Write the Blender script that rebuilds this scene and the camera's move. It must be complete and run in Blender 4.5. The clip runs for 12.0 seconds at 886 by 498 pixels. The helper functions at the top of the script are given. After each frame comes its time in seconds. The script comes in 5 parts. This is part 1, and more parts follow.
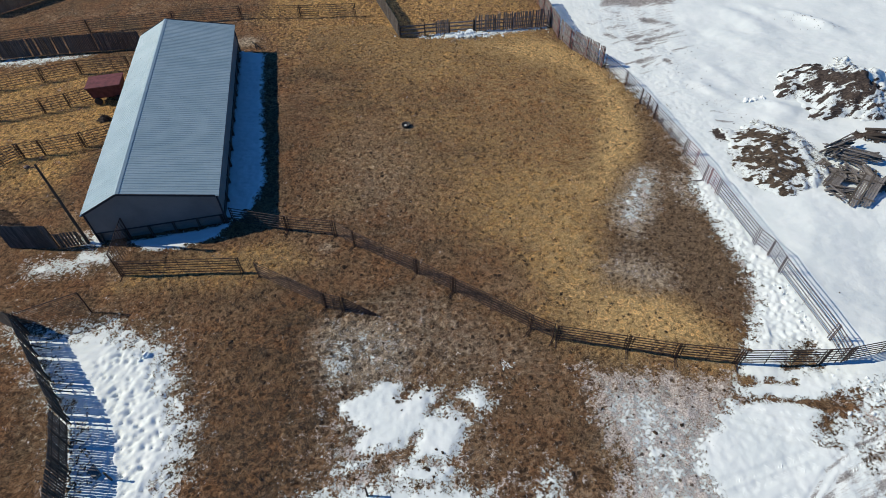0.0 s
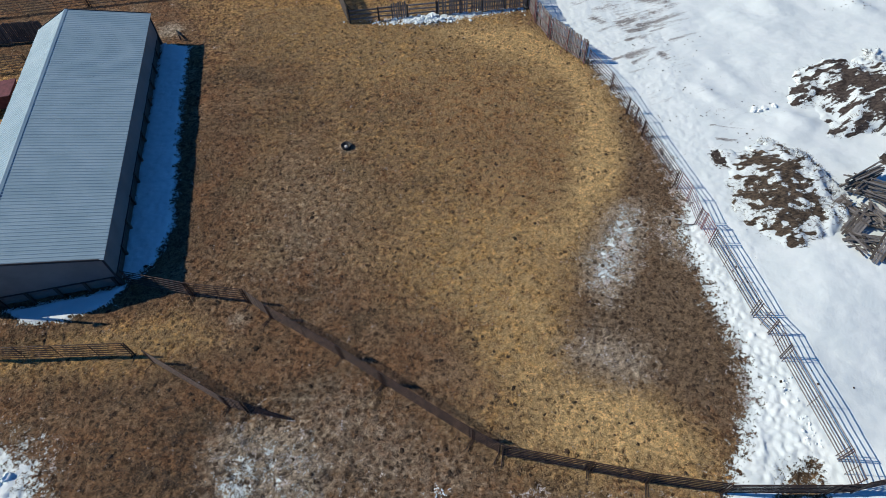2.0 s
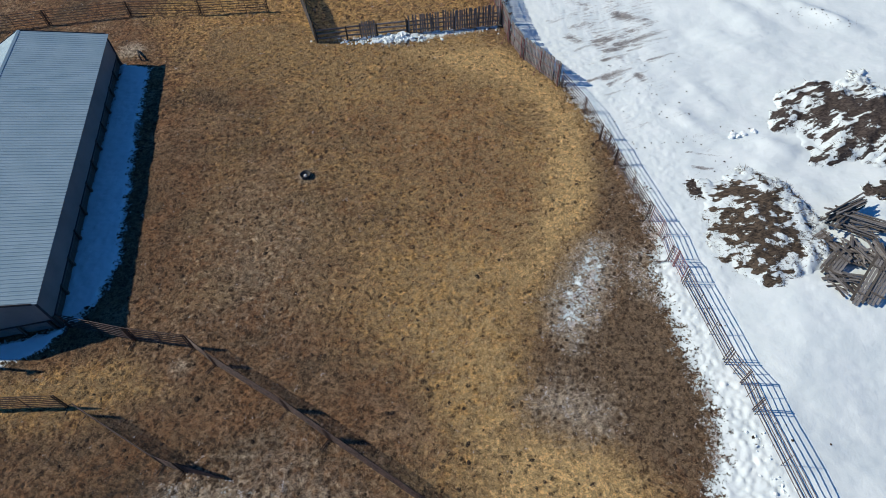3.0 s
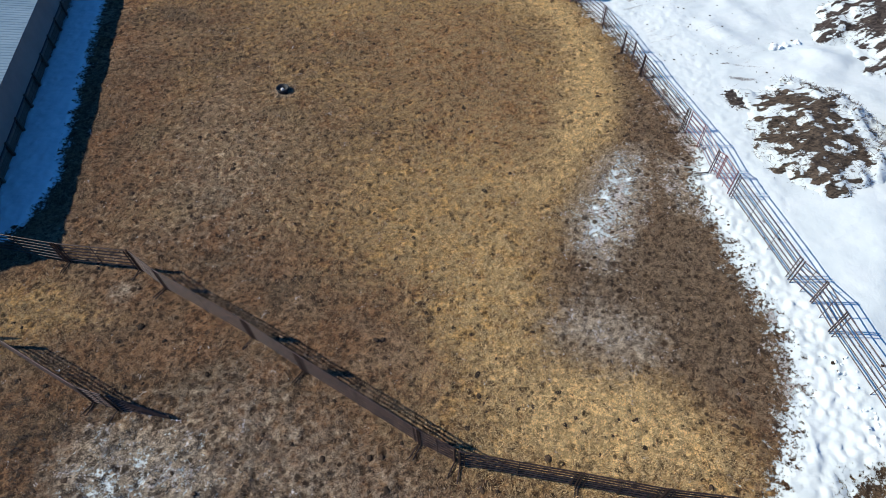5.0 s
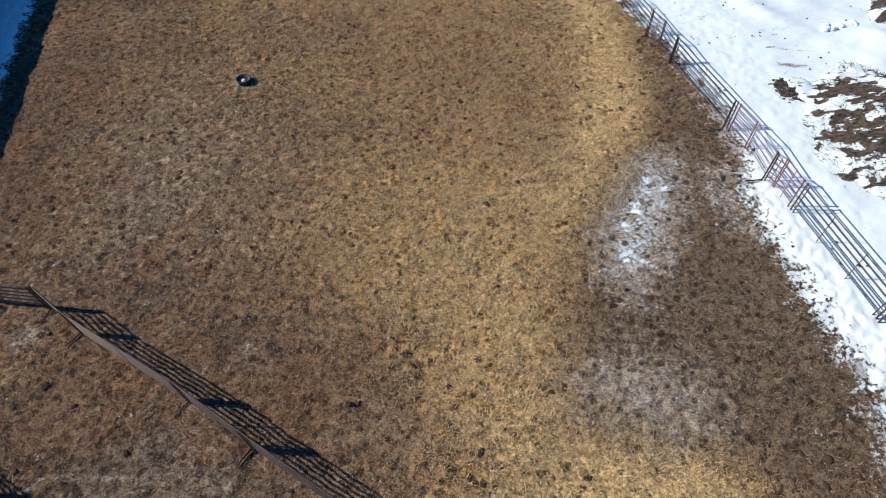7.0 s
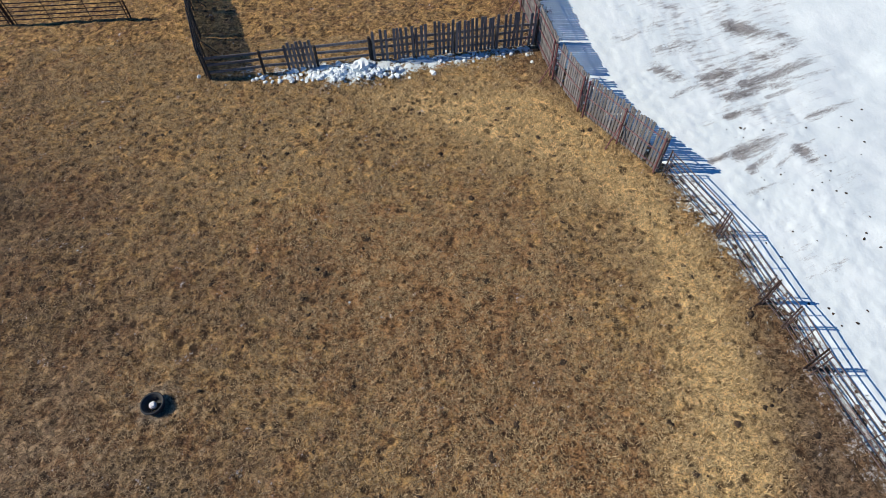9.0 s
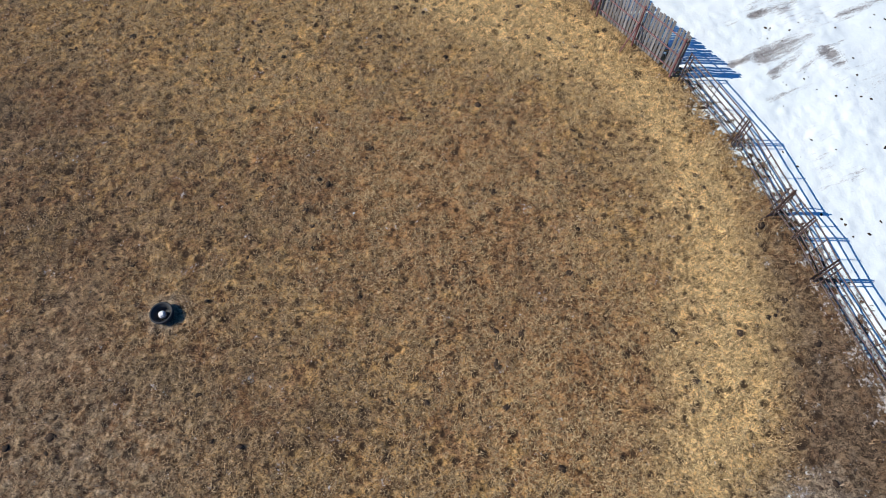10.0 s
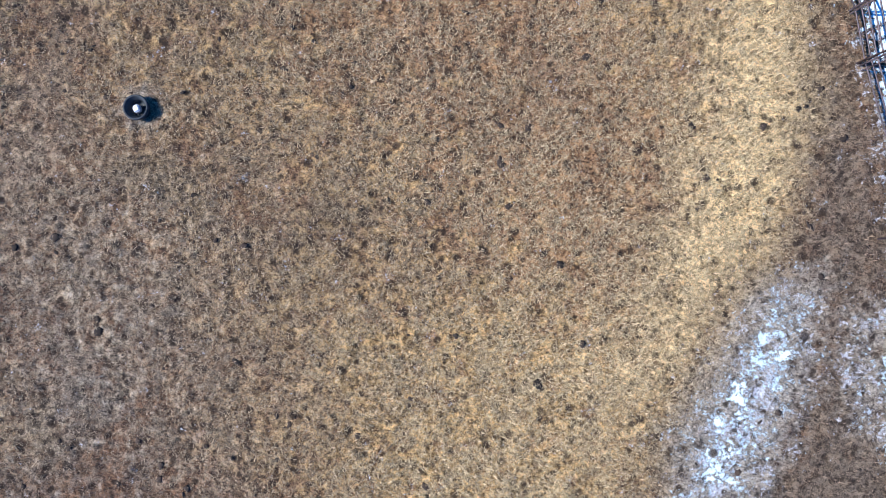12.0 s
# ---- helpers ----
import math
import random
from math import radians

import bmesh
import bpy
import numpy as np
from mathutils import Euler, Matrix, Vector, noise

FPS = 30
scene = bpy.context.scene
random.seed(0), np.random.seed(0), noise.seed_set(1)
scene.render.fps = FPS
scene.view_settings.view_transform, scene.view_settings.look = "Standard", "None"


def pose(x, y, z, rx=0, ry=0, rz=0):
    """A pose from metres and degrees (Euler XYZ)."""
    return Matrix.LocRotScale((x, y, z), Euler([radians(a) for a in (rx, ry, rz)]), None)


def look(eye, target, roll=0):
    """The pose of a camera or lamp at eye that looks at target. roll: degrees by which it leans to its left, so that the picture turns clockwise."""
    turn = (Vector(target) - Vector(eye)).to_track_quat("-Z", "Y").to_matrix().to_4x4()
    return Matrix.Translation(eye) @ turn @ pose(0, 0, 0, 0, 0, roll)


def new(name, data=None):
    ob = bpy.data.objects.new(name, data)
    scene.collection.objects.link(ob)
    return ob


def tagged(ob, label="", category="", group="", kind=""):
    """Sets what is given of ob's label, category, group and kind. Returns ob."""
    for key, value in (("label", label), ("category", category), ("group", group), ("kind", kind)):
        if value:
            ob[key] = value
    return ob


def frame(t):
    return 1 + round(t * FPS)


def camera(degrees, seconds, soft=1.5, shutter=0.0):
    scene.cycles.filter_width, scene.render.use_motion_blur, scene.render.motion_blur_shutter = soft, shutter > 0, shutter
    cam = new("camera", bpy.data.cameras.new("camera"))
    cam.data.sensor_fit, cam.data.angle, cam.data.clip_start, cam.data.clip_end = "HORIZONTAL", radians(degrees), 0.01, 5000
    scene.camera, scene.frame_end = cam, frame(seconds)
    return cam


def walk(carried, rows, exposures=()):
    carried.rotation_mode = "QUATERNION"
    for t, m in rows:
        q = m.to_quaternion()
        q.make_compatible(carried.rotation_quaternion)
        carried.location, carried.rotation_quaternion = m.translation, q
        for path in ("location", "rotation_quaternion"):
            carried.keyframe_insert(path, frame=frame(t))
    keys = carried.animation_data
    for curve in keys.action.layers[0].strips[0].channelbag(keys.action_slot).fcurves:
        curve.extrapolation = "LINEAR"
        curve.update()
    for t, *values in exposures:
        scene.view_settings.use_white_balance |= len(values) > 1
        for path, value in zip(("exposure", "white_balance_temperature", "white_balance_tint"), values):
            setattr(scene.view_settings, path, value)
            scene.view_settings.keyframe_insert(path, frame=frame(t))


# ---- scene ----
cam = camera(75.6, 12.0, soft=0.8)
PATH = [
    (0, (-0.033, -0.584, 31.203), (-0.055, 0.788, 29.748), -2.0),
    (0.5, (-0.127, -0.585, 31.151), (-0.149, 0.639, 29.57), -2.1),
    (1, (-0.103, -0.202, 31.083), (-0.126, 1.023, 29.502), -2.2),
    (1.5, (0.461, 4.509, 31.067), (0.441, 5.724, 29.478), -2.1),
    (2, (4.554, 10.864, 30.959), (4.511, 12.075, 29.368), -3.3),
    (2.5, (7.385, 13.913, 30.709), (7.341, 15.128, 29.121), -3.4),
    (3, (7.284, 13.965, 30.674), (7.242, 15.182, 29.088), -3.4),
    (3.2, (7.074, 13.923, 30.54), (7.032, 15.14, 28.953), -3.4),
    (4, (6.85, 13.75, 28.0), (6.82, 14.975, 26.42), -3.0),
    (4.8, (6.554, 13.424, 23.712), (6.539, 14.659, 22.138), -2.5),
    (5, (6.576, 13.332, 22.575), (6.558, 14.574, 21.007), -2.6),
    (5.5, (6.551, 13.507, 20.789), (6.539, 14.746, 19.22), -2.4),
    (6, (6.514, 13.543, 18.697), (6.507, 14.783, 17.127), -2.1),
    (6.5, (6.517, 13.907, 18.614), (6.511, 15.14, 17.039), -2.1),
    (7, (6.755, 18.124, 18.802), (6.747, 19.352, 17.223), -2.6),
    (7.5, (6.742, 26.05, 19.177), (6.748, 27.256, 17.581), -2.4),
    (7.7, (6.744, 29.577, 19.292), (6.755, 30.772, 17.689), -2.4),
    (8.1, (6.62, 34.3, 19.42), (6.635, 35.48, 17.805), -2.0),
    (8.6, (6.36, 36.7, 19.54), (6.385, 37.86, 17.91), -1.6),
    (9.3, (6.133, 37.709, 19.593), (6.173, 38.843, 17.946), -1.2),
    (9.5, (6.101, 37.88, 19.497), (6.141, 39.017, 17.852), -1.2),
    (10, (6.092, 37.552, 19.213), (6.104, 38.428, 17.415), -2.2),
    (10.5, (6.108, 37.31, 18.962), (6.091, 37.746, 17.01), -5.2),
    (11, (6.001, 37.096, 18.8), (5.97, 37.092, 16.8), -101.3),
    (11.5, (6.011, 37.134, 18.714), (5.979, 37.129, 16.715), -101.1),
    (12, (6.151, 39.908, 18.593), (6.116, 39.889, 16.593), -121.6),
]
walk(cam, [(t, look(eye, target, roll)) for t, eye, target, roll in PATH],
     [(0.0, -0.05, 7150, 8), (0.4, -0.05, 6880, 7), (3.0, -0.05, 6800, 7), (5.0, 0.19, 6650, 7), (6.0, 0.30, 6600, 8), (7.5, 0.28, 6700, 8),
      (9.5, 0.06, 6950, 9), (10.0, 0.3, 6750, 9), (10.5, 0.52, 6400, 10), (11.0, 0.72, 5900, 11), (11.5, 0.84, 5550, 11), (12.0, 0.92, 5350, 10)])

# ---- light: low western sun, clear sky ----
SUN = Vector((-3.04, 0.32, 2.28)).normalized()
world = bpy.data.worlds.new("sky")
scene.world = world
world.use_nodes = True
wt = world.node_tree
sky = wt.nodes.new("ShaderNodeTexSky")
sky.sky_type, sky.sun_disc = "NISHITA", False
sky.air_density, sky.dust_density, sky.ozone_density, sky.altitude = 1.0, 0.0, 6.0, 2500
sky.sun_elevation, sky.sun_rotation = math.asin(SUN.z), radians(276.0)
deep = wt.nodes.new("ShaderNodeMix")
deep.data_type, deep.blend_type = "RGBA", "MULTIPLY"
deep.inputs[0].default_value, deep.inputs[7].default_value = 1.0, (0.36, 1.19, 1.80, 1)
wt.links.new(sky.outputs[0], deep.inputs[6])
wt.links.new(deep.outputs[2], wt.nodes["Background"].inputs[0])
wt.nodes["Background"].inputs[1].default_value = 0.068
sun = new("sun", bpy.data.lights.new("sun", "SUN"))
sun.data.energy, sun.data.angle, sun.data.color = 4.7, radians(0.5), (1.0, 0.955, 0.865)
sun.matrix_world = look(SUN * 60, (0, 0, 0))


# ---- materials ----
class Mat:
    """A small builder for node materials."""

    def __init__(self, name, rough=0.8, metal=0.0, spec=0.3):
        self.m = bpy.data.materials.new(name)
        self.m.use_nodes = True
        self.t = self.m.node_tree
        self.b = self.t.nodes["Principled BSDF"]
        self.b.inputs["Roughness"].default_value = rough
        self.b.inputs["Metallic"].default_value = metal
        self.b.inputs["Specular IOR Level"].default_value = spec
        self.geo = self.t.nodes.new("ShaderNodeNewGeometry")
        self.obj = self.t.nodes.new("ShaderNodeObjectInfo")

    def put(self, socket, value):
        if isinstance(value, bpy.types.NodeSocket):
            self.t.links.new(value, socket)
        elif isinstance(value, (tuple, list)) and len(value) == 3 and socket.type == "RGBA":
            socket.default_value = (*value, 1)
        else:
            socket.default_value = value

    def pos(self, scale=(1, 1, 1), local=False, turn=(0, 0, 0)):
        n = self.t.nodes.new("ShaderNodeMapping")
        n.inputs["Rotation"].default_value = turn
        if local:
            c = self.t.nodes.new("ShaderNodeTexCoord")
            self.t.links.new(c.outputs["Object"], n.inputs[0])
        else:
            self.t.links.new(self.geo.outputs["Position"], n.inputs[0])
        s = self.t.nodes.new("ShaderNodeMapping")
        s.inputs["Scale"].default_value = scale
        self.t.links.new(n.outputs[0], s.inputs[0])
        return s.outputs[0]

    def noise(self, scale, detail=4, rough=0.55, vec=None, warp=0.0):
        n = self.t.nodes.new("ShaderNodeTexNoise")
        n.inputs["Scale"].default_value, n.inputs["Detail"].default_value = scale, detail
        n.inputs["Roughness"].default_value, n.inputs["Distortion"].default_value = rough, warp
        self.t.links.new(vec or self.geo.outputs["Position"], n.inputs["Vector"])
        return n.outputs[0]

    def ramp(self, value, lo, hi, smooth=True):
        n = self.t.nodes.new("ShaderNodeMapRange")
        n.interpolation_type = "SMOOTHSTEP" if smooth else "LINEAR"
        n.inputs["From Min"].default_value, n.inputs["From Max"].default_value = lo, hi
        self.put(n.inputs["Value"], value)
        return n.outputs[0]

    def math(self, op, a, b=0.0):
        n = self.t.nodes.new("ShaderNodeMath")
        n.operation = op
        self.put(n.inputs[0], a), self.put(n.inputs[1], b)
        return n.outputs[0]

    def mix(self, fac, a, b, mode="MIX"):
        n = self.t.nodes.new("ShaderNodeMix")
        n.data_type, n.blend_type = "RGBA", mode
        self.put(n.inputs[0], fac), self.put(n.inputs[6], a), self.put(n.inputs[7], b)
        return n.outputs[2]

    def attr(self, name):
        n = self.t.nodes.new("ShaderNodeAttribute")
        n.attribute_name = name
        return n.outputs["Fac"]

    def bump(self, height, strength=0.5, distance=0.02):
        n = self.t.nodes.new("ShaderNodeBump")
        n.inputs["Strength"].default_value, n.inputs["Distance"].default_value = strength, distance
        self.put(n.inputs["Height"], height)
        self.t.links.new(n.outputs[0], self.b.inputs["Normal"])

    def done(self, colour, rough=None):
        self.put(self.b.inputs["Base Color"], colour)
        if rough is not None:
            self.put(self.b.inputs["Roughness"], rough)
        return self.m


def ground_material():
    m = Mat("ground_surface", 0.95, 0, 0.15)
    fine = m.noise(20, 5, 0.78, warp=0.8)
    clump = m.noise(3.6, 6, 0.74, warp=0.5)
    streak = m.noise(6, 4, 0.7, m.pos((1, 0.45, 1), turn=(0, 0, 0.7)), 1.0)
    tuft = m.noise(2.4, 4, 0.6)
    broad = m.noise(0.3, 4, 0.6)
    hue = m.noise(0.75, 4, 0.65)
    strand = m.noise(16, 5, 0.75, m.pos((0.4, 1, 1), turn=(0, 0, 0.25)), 1.5)
    grain = m.math("ADD", m.math("ADD", m.math("MULTIPLY", clump, 0.20), m.math("MULTIPLY", strand, 0.30)), m.math("ADD", m.math("MULTIPLY", streak, 0.12), m.math("MULTIPLY", fine, 0.38)))
    g = m.ramp(grain, 0.438, 0.536)
    jitter = m.math("SUBTRACT", m.math("ADD", m.math("MULTIPLY", tuft, 0.6), m.math("MULTIPLY", clump, 0.4)), 0.5)

    def zone(name, amp, soft):
        return m.ramp(m.math("ADD", m.attr(name), m.math("MULTIPLY", jitter, amp)), 0.5 - soft, 0.5 + soft)

    brown = m.mix(g, (0.040, 0.025, 0.015), (0.250, 0.155, 0.087))
    tan = m.mix(g, (0.070, 0.046, 0.030), (0.42, 0.295, 0.185))
    brown = m.mix(m.ramp(m.math("ADD", m.math("MULTIPLY", m.noise(0.22, 4, 0.6), 0.55), m.math("MULTIPLY", tuft, 0.45)), 0.46, 0.62), brown, tan)
    deep = m.mix(g, (0.034, 0.024, 0.016), (0.170, 0.120, 0.074))
    brown = m.mix(m.ramp(m.math("ADD", m.math("MULTIPLY", m.noise(0.16, 3, 0.6), 0.7), m.math("MULTIPLY", tuft, 0.3)), 0.465, 0.565), brown, deep)
    reddish = m.mix(g, (0.058, 0.030, 0.017), (0.270, 0.148, 0.076))
    brown = m.mix(m.ramp(m.math("ADD", m.math("MULTIPLY", broad, 0.6), m.math("MULTIPLY", hue, 0.4)), 0.42, 0.6), brown, reddish)
    straw = m.mix(g, (0.070, 0.036, 0.014), (0.72, 0.455, 0.175))
    olive = m.mix(g, (0.055, 0.034, 0.016), (0.50, 0.345, 0.165))
    russet = m.mix(g, (0.075, 0.036, 0.017), (0.47, 0.262, 0.112))
    patch = m.noise(1.5, 4, 0.6, warp=0.6)
    straw = m.mix(m.ramp(patch, 0.50, 0.62), straw, olive)
    straw = m.mix(m.ramp(m.math("ADD", m.noise(1.1, 4, 0.65), m.math("MULTIPLY", m.attr("russet"), 0.29)), 0.52, 0.66), straw, russet)
    pale = m.mix(g, (0.145, 0.084, 0.035), (0.95, 0.675, 0.315))
    straw = m.mix(m.ramp(m.math("ADD", m.attr("gold"), m.math("MULTIPLY", m.math("SUBTRACT", hue, 0.5), 1.6)), 0.2, 0.9), straw, pale)
    dark = m.mix(g, (0.045, 0.032, 0.021), (0.245, 0.178, 0.115))
    grey = m.mix(g, (0.095, 0.072, 0.056), (0.56, 0.472, 0.352))
    col = m.mix(zone("straw", 2.2, 0.4), brown, straw)
    col = m.mix(zone("dark", 2.4, 0.36), col, dark)
    col = m.mix(zone("grey", 2.0, 0.35), col, grey)
    # relief shading painted into the litter colour: trodden hollows darkened, mounds brightened
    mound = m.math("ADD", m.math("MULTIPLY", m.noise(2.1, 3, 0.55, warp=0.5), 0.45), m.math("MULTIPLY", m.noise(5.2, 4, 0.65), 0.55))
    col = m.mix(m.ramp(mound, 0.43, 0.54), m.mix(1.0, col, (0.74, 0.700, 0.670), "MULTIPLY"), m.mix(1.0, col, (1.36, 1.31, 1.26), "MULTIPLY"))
    # hoof marks and droppings
    spot = m.ramp(m.math("ADD", m.attr("pat"), m.math("MULTIPLY", m.math("SUBTRACT", fine, 0.5), 1.7)), 0.42, 0.70)
    pocks = m.ramp(m.noise(2.7, 4, 0.65, warp=0.6), 0.415, 0.36)
    col = m.mix(m.math("MULTIPLY", m.math("MAXIMUM", spot, m.math("MULTIPLY", pocks, 0.75)), 0.85), col, (0.030, 0.019, 0.013))
    tread = m.ramp(m.math("ADD", m.attr("hoof"), m.math("MULTIPLY", m.math("SUBTRACT", fine, 0.5), 1.1)), 0.40, 0.75)
    col = m.mix(m.math("MULTIPLY", tread, 0.86), col, (0.052, 0.032, 0.020))
    # thin dirty snow, frozen into the litter
    speck = m.noise(6.5, 6, 0.80, warp=0.4)
    crust = m.ramp(m.math("ADD", m.attr("slush"), m.math("MULTIPLY", m.math("SUBTRACT", m.math("ADD", m.math("MULTIPLY", speck, 0.5), m.math("MULTIPLY", m.noise(1.1, 5, 0.7), 0.5)), 0.5), 4.6)), 0.46, 0.58)
    pink = m.mix(m.ramp(m.noise(9, 4, 0.7), 0.36, 0.6), (0.42, 0.345, 0.300), (0.84, 0.785, 0.750))
    col = m.mix(m.math("MULTIPLY", crust, m.math("SUBTRACT", 1.0, m.math("MULTIPLY", spot, 0.9))), col, pink)
    # snow
    sj = m.math("ADD", m.math("MULTIPLY", m.noise(1.3, 6, 0.7), 0.48), m.math("MULTIPLY", m.noise(6.5, 5, 0.75), 0.52))
    sval = m.math("ADD", m.math("ADD", m.attr("snow"), m.math("MULTIPLY", m.ramp(m.attr("snow"), 0.8, 1.0), 0.35)), m.math("MULTIPLY", m.math("SUBTRACT", sj, 0.5), 3.6))
    sval = m.math("SUBTRACT", sval, m.math("MULTIPLY", spot, 0.35))
    snow_f = m.ramp(sval, 0.44, 0.58)
    snow = m.mix(m.ramp(m.noise(0.5, 5, 0.6), 0.35, 0.7), (0.685, 0.750, 0.752), (0.750, 0.803, 0.800))
    gn = m.noise(2.6, 7, 0.8, m.pos((0.28, 1.5, 1), turn=(0, 0, -0.36)))
    gb = m.noise(0.35, 4, 0.6)
    gsum = m.math("ADD", m.math("MULTIPLY", m.math("SUBTRACT", gn, 0.5), 2.0), m.math("ADD", m.math("MULTIPLY", m.math("SUBTRACT", gb, 0.5), 1.3), m.math("MULTIPLY", m.math("SUBTRACT", fine, 0.5), 1.2)))
    grime = m.ramp(m.math("ADD", m.attr("grime"), gsum), 0.62, 1.05)
    snow = m.mix(grime, snow, m.mix(g, (0.10, 0.09, 0.085), (0.40, 0.38, 0.37)))
    rubbed = m.math("ADD", m.math("MULTIPLY", m.math("SUBTRACT", gn, 0.5), 2.4), m.math("MULTIPLY", m.math("SUBTRACT", fine, 0.5), 2.6))
    smear = m.ramp(m.math("ADD", m.attr("stain"), m.math("MULTIPLY", m.ramp(m.attr("stain"), 0.05, 0.4), rubbed)), 0.36, 0.78)
    snow = m.mix(m.math("MINIMUM", smear, 0.95), snow, m.mix(g, (0.055, 0.047, 0.044), (0.30, 0.28, 0.27)))
    col = m.mix(snow_f, col, snow)
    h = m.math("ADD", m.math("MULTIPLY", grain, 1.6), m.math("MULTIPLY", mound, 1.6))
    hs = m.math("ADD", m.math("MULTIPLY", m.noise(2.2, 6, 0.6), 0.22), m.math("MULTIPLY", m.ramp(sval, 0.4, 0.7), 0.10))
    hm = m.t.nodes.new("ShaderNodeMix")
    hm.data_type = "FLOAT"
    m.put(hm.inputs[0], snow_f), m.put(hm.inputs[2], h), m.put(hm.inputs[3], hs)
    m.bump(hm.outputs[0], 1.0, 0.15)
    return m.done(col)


def wood(name, lo, hi, rough=0.85):
    m = Mat(name, rough, 0, 0.2)
    g = m.noise(3, 6, 0.7, m.pos((9, 9, 0.5), local=False), 0.5)
    c = m.mix(m.ramp(g, 0.35, 0.65), lo, hi)
    c = m.mix(m.math("MULTIPLY", m.obj.outputs["Random"], 0.55), c, tuple(v * 0.45 for v in lo))
    m.bump(g, 0.4, 0.01)
    return m.done(c)


def steel(name, lo, hi, rough=0.6, metal=0.3):
    m = Mat(name, rough, metal, 0.4)
    g = m.noise(5, 5, 0.6)
    c = m.mix(m.ramp(g, 0.4, 0.62), lo, hi)
    m.bump(m.noise(40, 3), 0.2, 0.003)
    return m.done(c, m.ramp(g, -0.2, 1.2))


def sheet_metal(name, lo, hi, rough, metal):
    m = Mat(name, rough, metal, 0.5)
    g = m.noise(0.5, 4, 0.6)
    f = m.noise(6, 5, 0.7, m.pos((0.2, 1, 1)))
    c = m.mix(m.ramp(g, 0.3, 0.7), lo, hi)
    c = m.mix(m.math("MULTIPLY", m.ramp(f, 0.5, 0.75), 0.25), c, tuple(v * 0.7 for v in lo))
    c = m.mix(m.math("MULTIPLY", m.obj.outputs["Random"], 0.08), c, tuple(v * 0.6 for v in lo))
    return m.done(c)


def plain(name, colour, rough=0.7, metal=0.0, var=0.35, scale=6):
    m = Mat(name, rough, metal, 0.3)
    g = m.noise(scale, 5, 0.65)
    c = m.mix(m.ramp(g, 0.3, 0.7), tuple(v * (1 - var) for v in colour), tuple(v * (1 + var * 0.5) for v in colour))
    m.bump(g, 0.3, 0.01)
    return m.done(c)


def island(name, lo, hi, rough=0.9):
    m = Mat(name, rough, 0, 0.2)
    return m.done(m.mix(m.geo.outputs["Random Per Island"], lo, hi))


def heap(name, soil, weed):
    """Soil and dead weeds with snow lying on the flatter, higher places."""
    m = Mat(name, 0.95, 0, 0.15)
    g = m.noise(5, 6, 0.7, m.pos((0.6, 1.3, 1)), 0.8)
    c = m.mix(m.ramp(g, 0.35, 0.65), soil, weed)
    s = m.math("ADD", m.math("ADD", m.math("MULTIPLY", m.noise(1.5, 7, 0.72, m.pos((0.42, 1.5, 1), turn=(0, 0, 0.12))), 0.62), m.math("MULTIPLY", m.noise(7, 6, 0.75), 0.38)), m.math("MULTIPLY", m.attr("cover"), 0.6))
    c = m.mix(m.ramp(s, 0.535, 0.585), c, (0.69, 0.752, 0.755))
    m.bump(m.math("ADD", g, s), 0.7, 0.08)
    return m.done(c)


def litter_material():
    """Straw and stalks: pale where the bedding is thick, brown or grey where it is trodden in."""
    m = Mat("loose_straw", 0.85, 0, 0.25)
    hi = m.mix(m.attr("tone"), (0.40, 0.262, 0.152), (1.0, 0.73, 0.36))
    hi = m.mix(m.attr("ash"), hi, (0.46, 0.385, 0.310))
    lo = m.mix(m.attr("tone"), (0.045, 0.028, 0.018), (0.15, 0.090, 0.040))
    return m.done(m.mix(m.geo.outputs["Random Per Island"], lo, hi))


GROUND = ground_material()
RUST = steel("rusty_pipe", (0.028, 0.017, 0.014), (0.072, 0.043, 0.036))
REDPIPE = steel("red_painted_pipe", (0.15, 0.052, 0.052), (0.24, 0.105, 0.105), 0.55, 0.0)
PINKPIPE = steel("weathered_pink_pipe", (0.20, 0.125, 0.13), (0.33, 0.24, 0.245), 0.6, 0.0)
GREYPIPE = steel("weathered_pipe", (0.050, 0.034, 0.032), (0.135, 0.092, 0.086))
SLAT = wood("weathered_board", (0.13, 0.118, 0.112), (0.31, 0.29, 0.28))
SLATDARK = wood("dark_board", (0.07, 0.058, 0.05), (0.17, 0.15, 0.135))
POSTWOOD = wood("post_wood", (0.05, 0.04, 0.033), (0.12, 0.10, 0.085))
ROOF = sheet_metal("galvanised_roof", (0.25, 0.355, 0.405), (0.31, 0.415, 0.465), 0.45, 0.1)
SIDING = sheet_metal("grey_siding", (0.155, 0.145, 0.14), (0.20, 0.19, 0.18), 0.6, 0.0)
TRIM = plain("dark_trim", (0.035, 0.035, 0.04), 0.6)
RUBBER = plain("black_rubber", (0.03, 0.032, 0.035), 0.65)
SNOW = plain("loose_snow", (0.77, 0.825, 0.83), 0.9, 0, 0.06, 3)
SALT = plain("salt_block", (0.75, 0.72, 0.7), 0.8, 0, 0.1)
REDPAINT = plain("dull_red_paint", (0.16, 0.05, 0.05), 0.6, 0, 0.4, 2)
STRAWBITS = litter_material()
CLOD = island("dung_clod", (0.025, 0.017, 0.012), (0.07, 0.045, 0.03))
TWIG = island("dead_twigs", (0.03, 0.022, 0.018), (0.13, 0.10, 0.075))
HEAP_A = heap("weedy_heap", (0.022, 0.018, 0.015), (0.135, 0.10, 0.072))
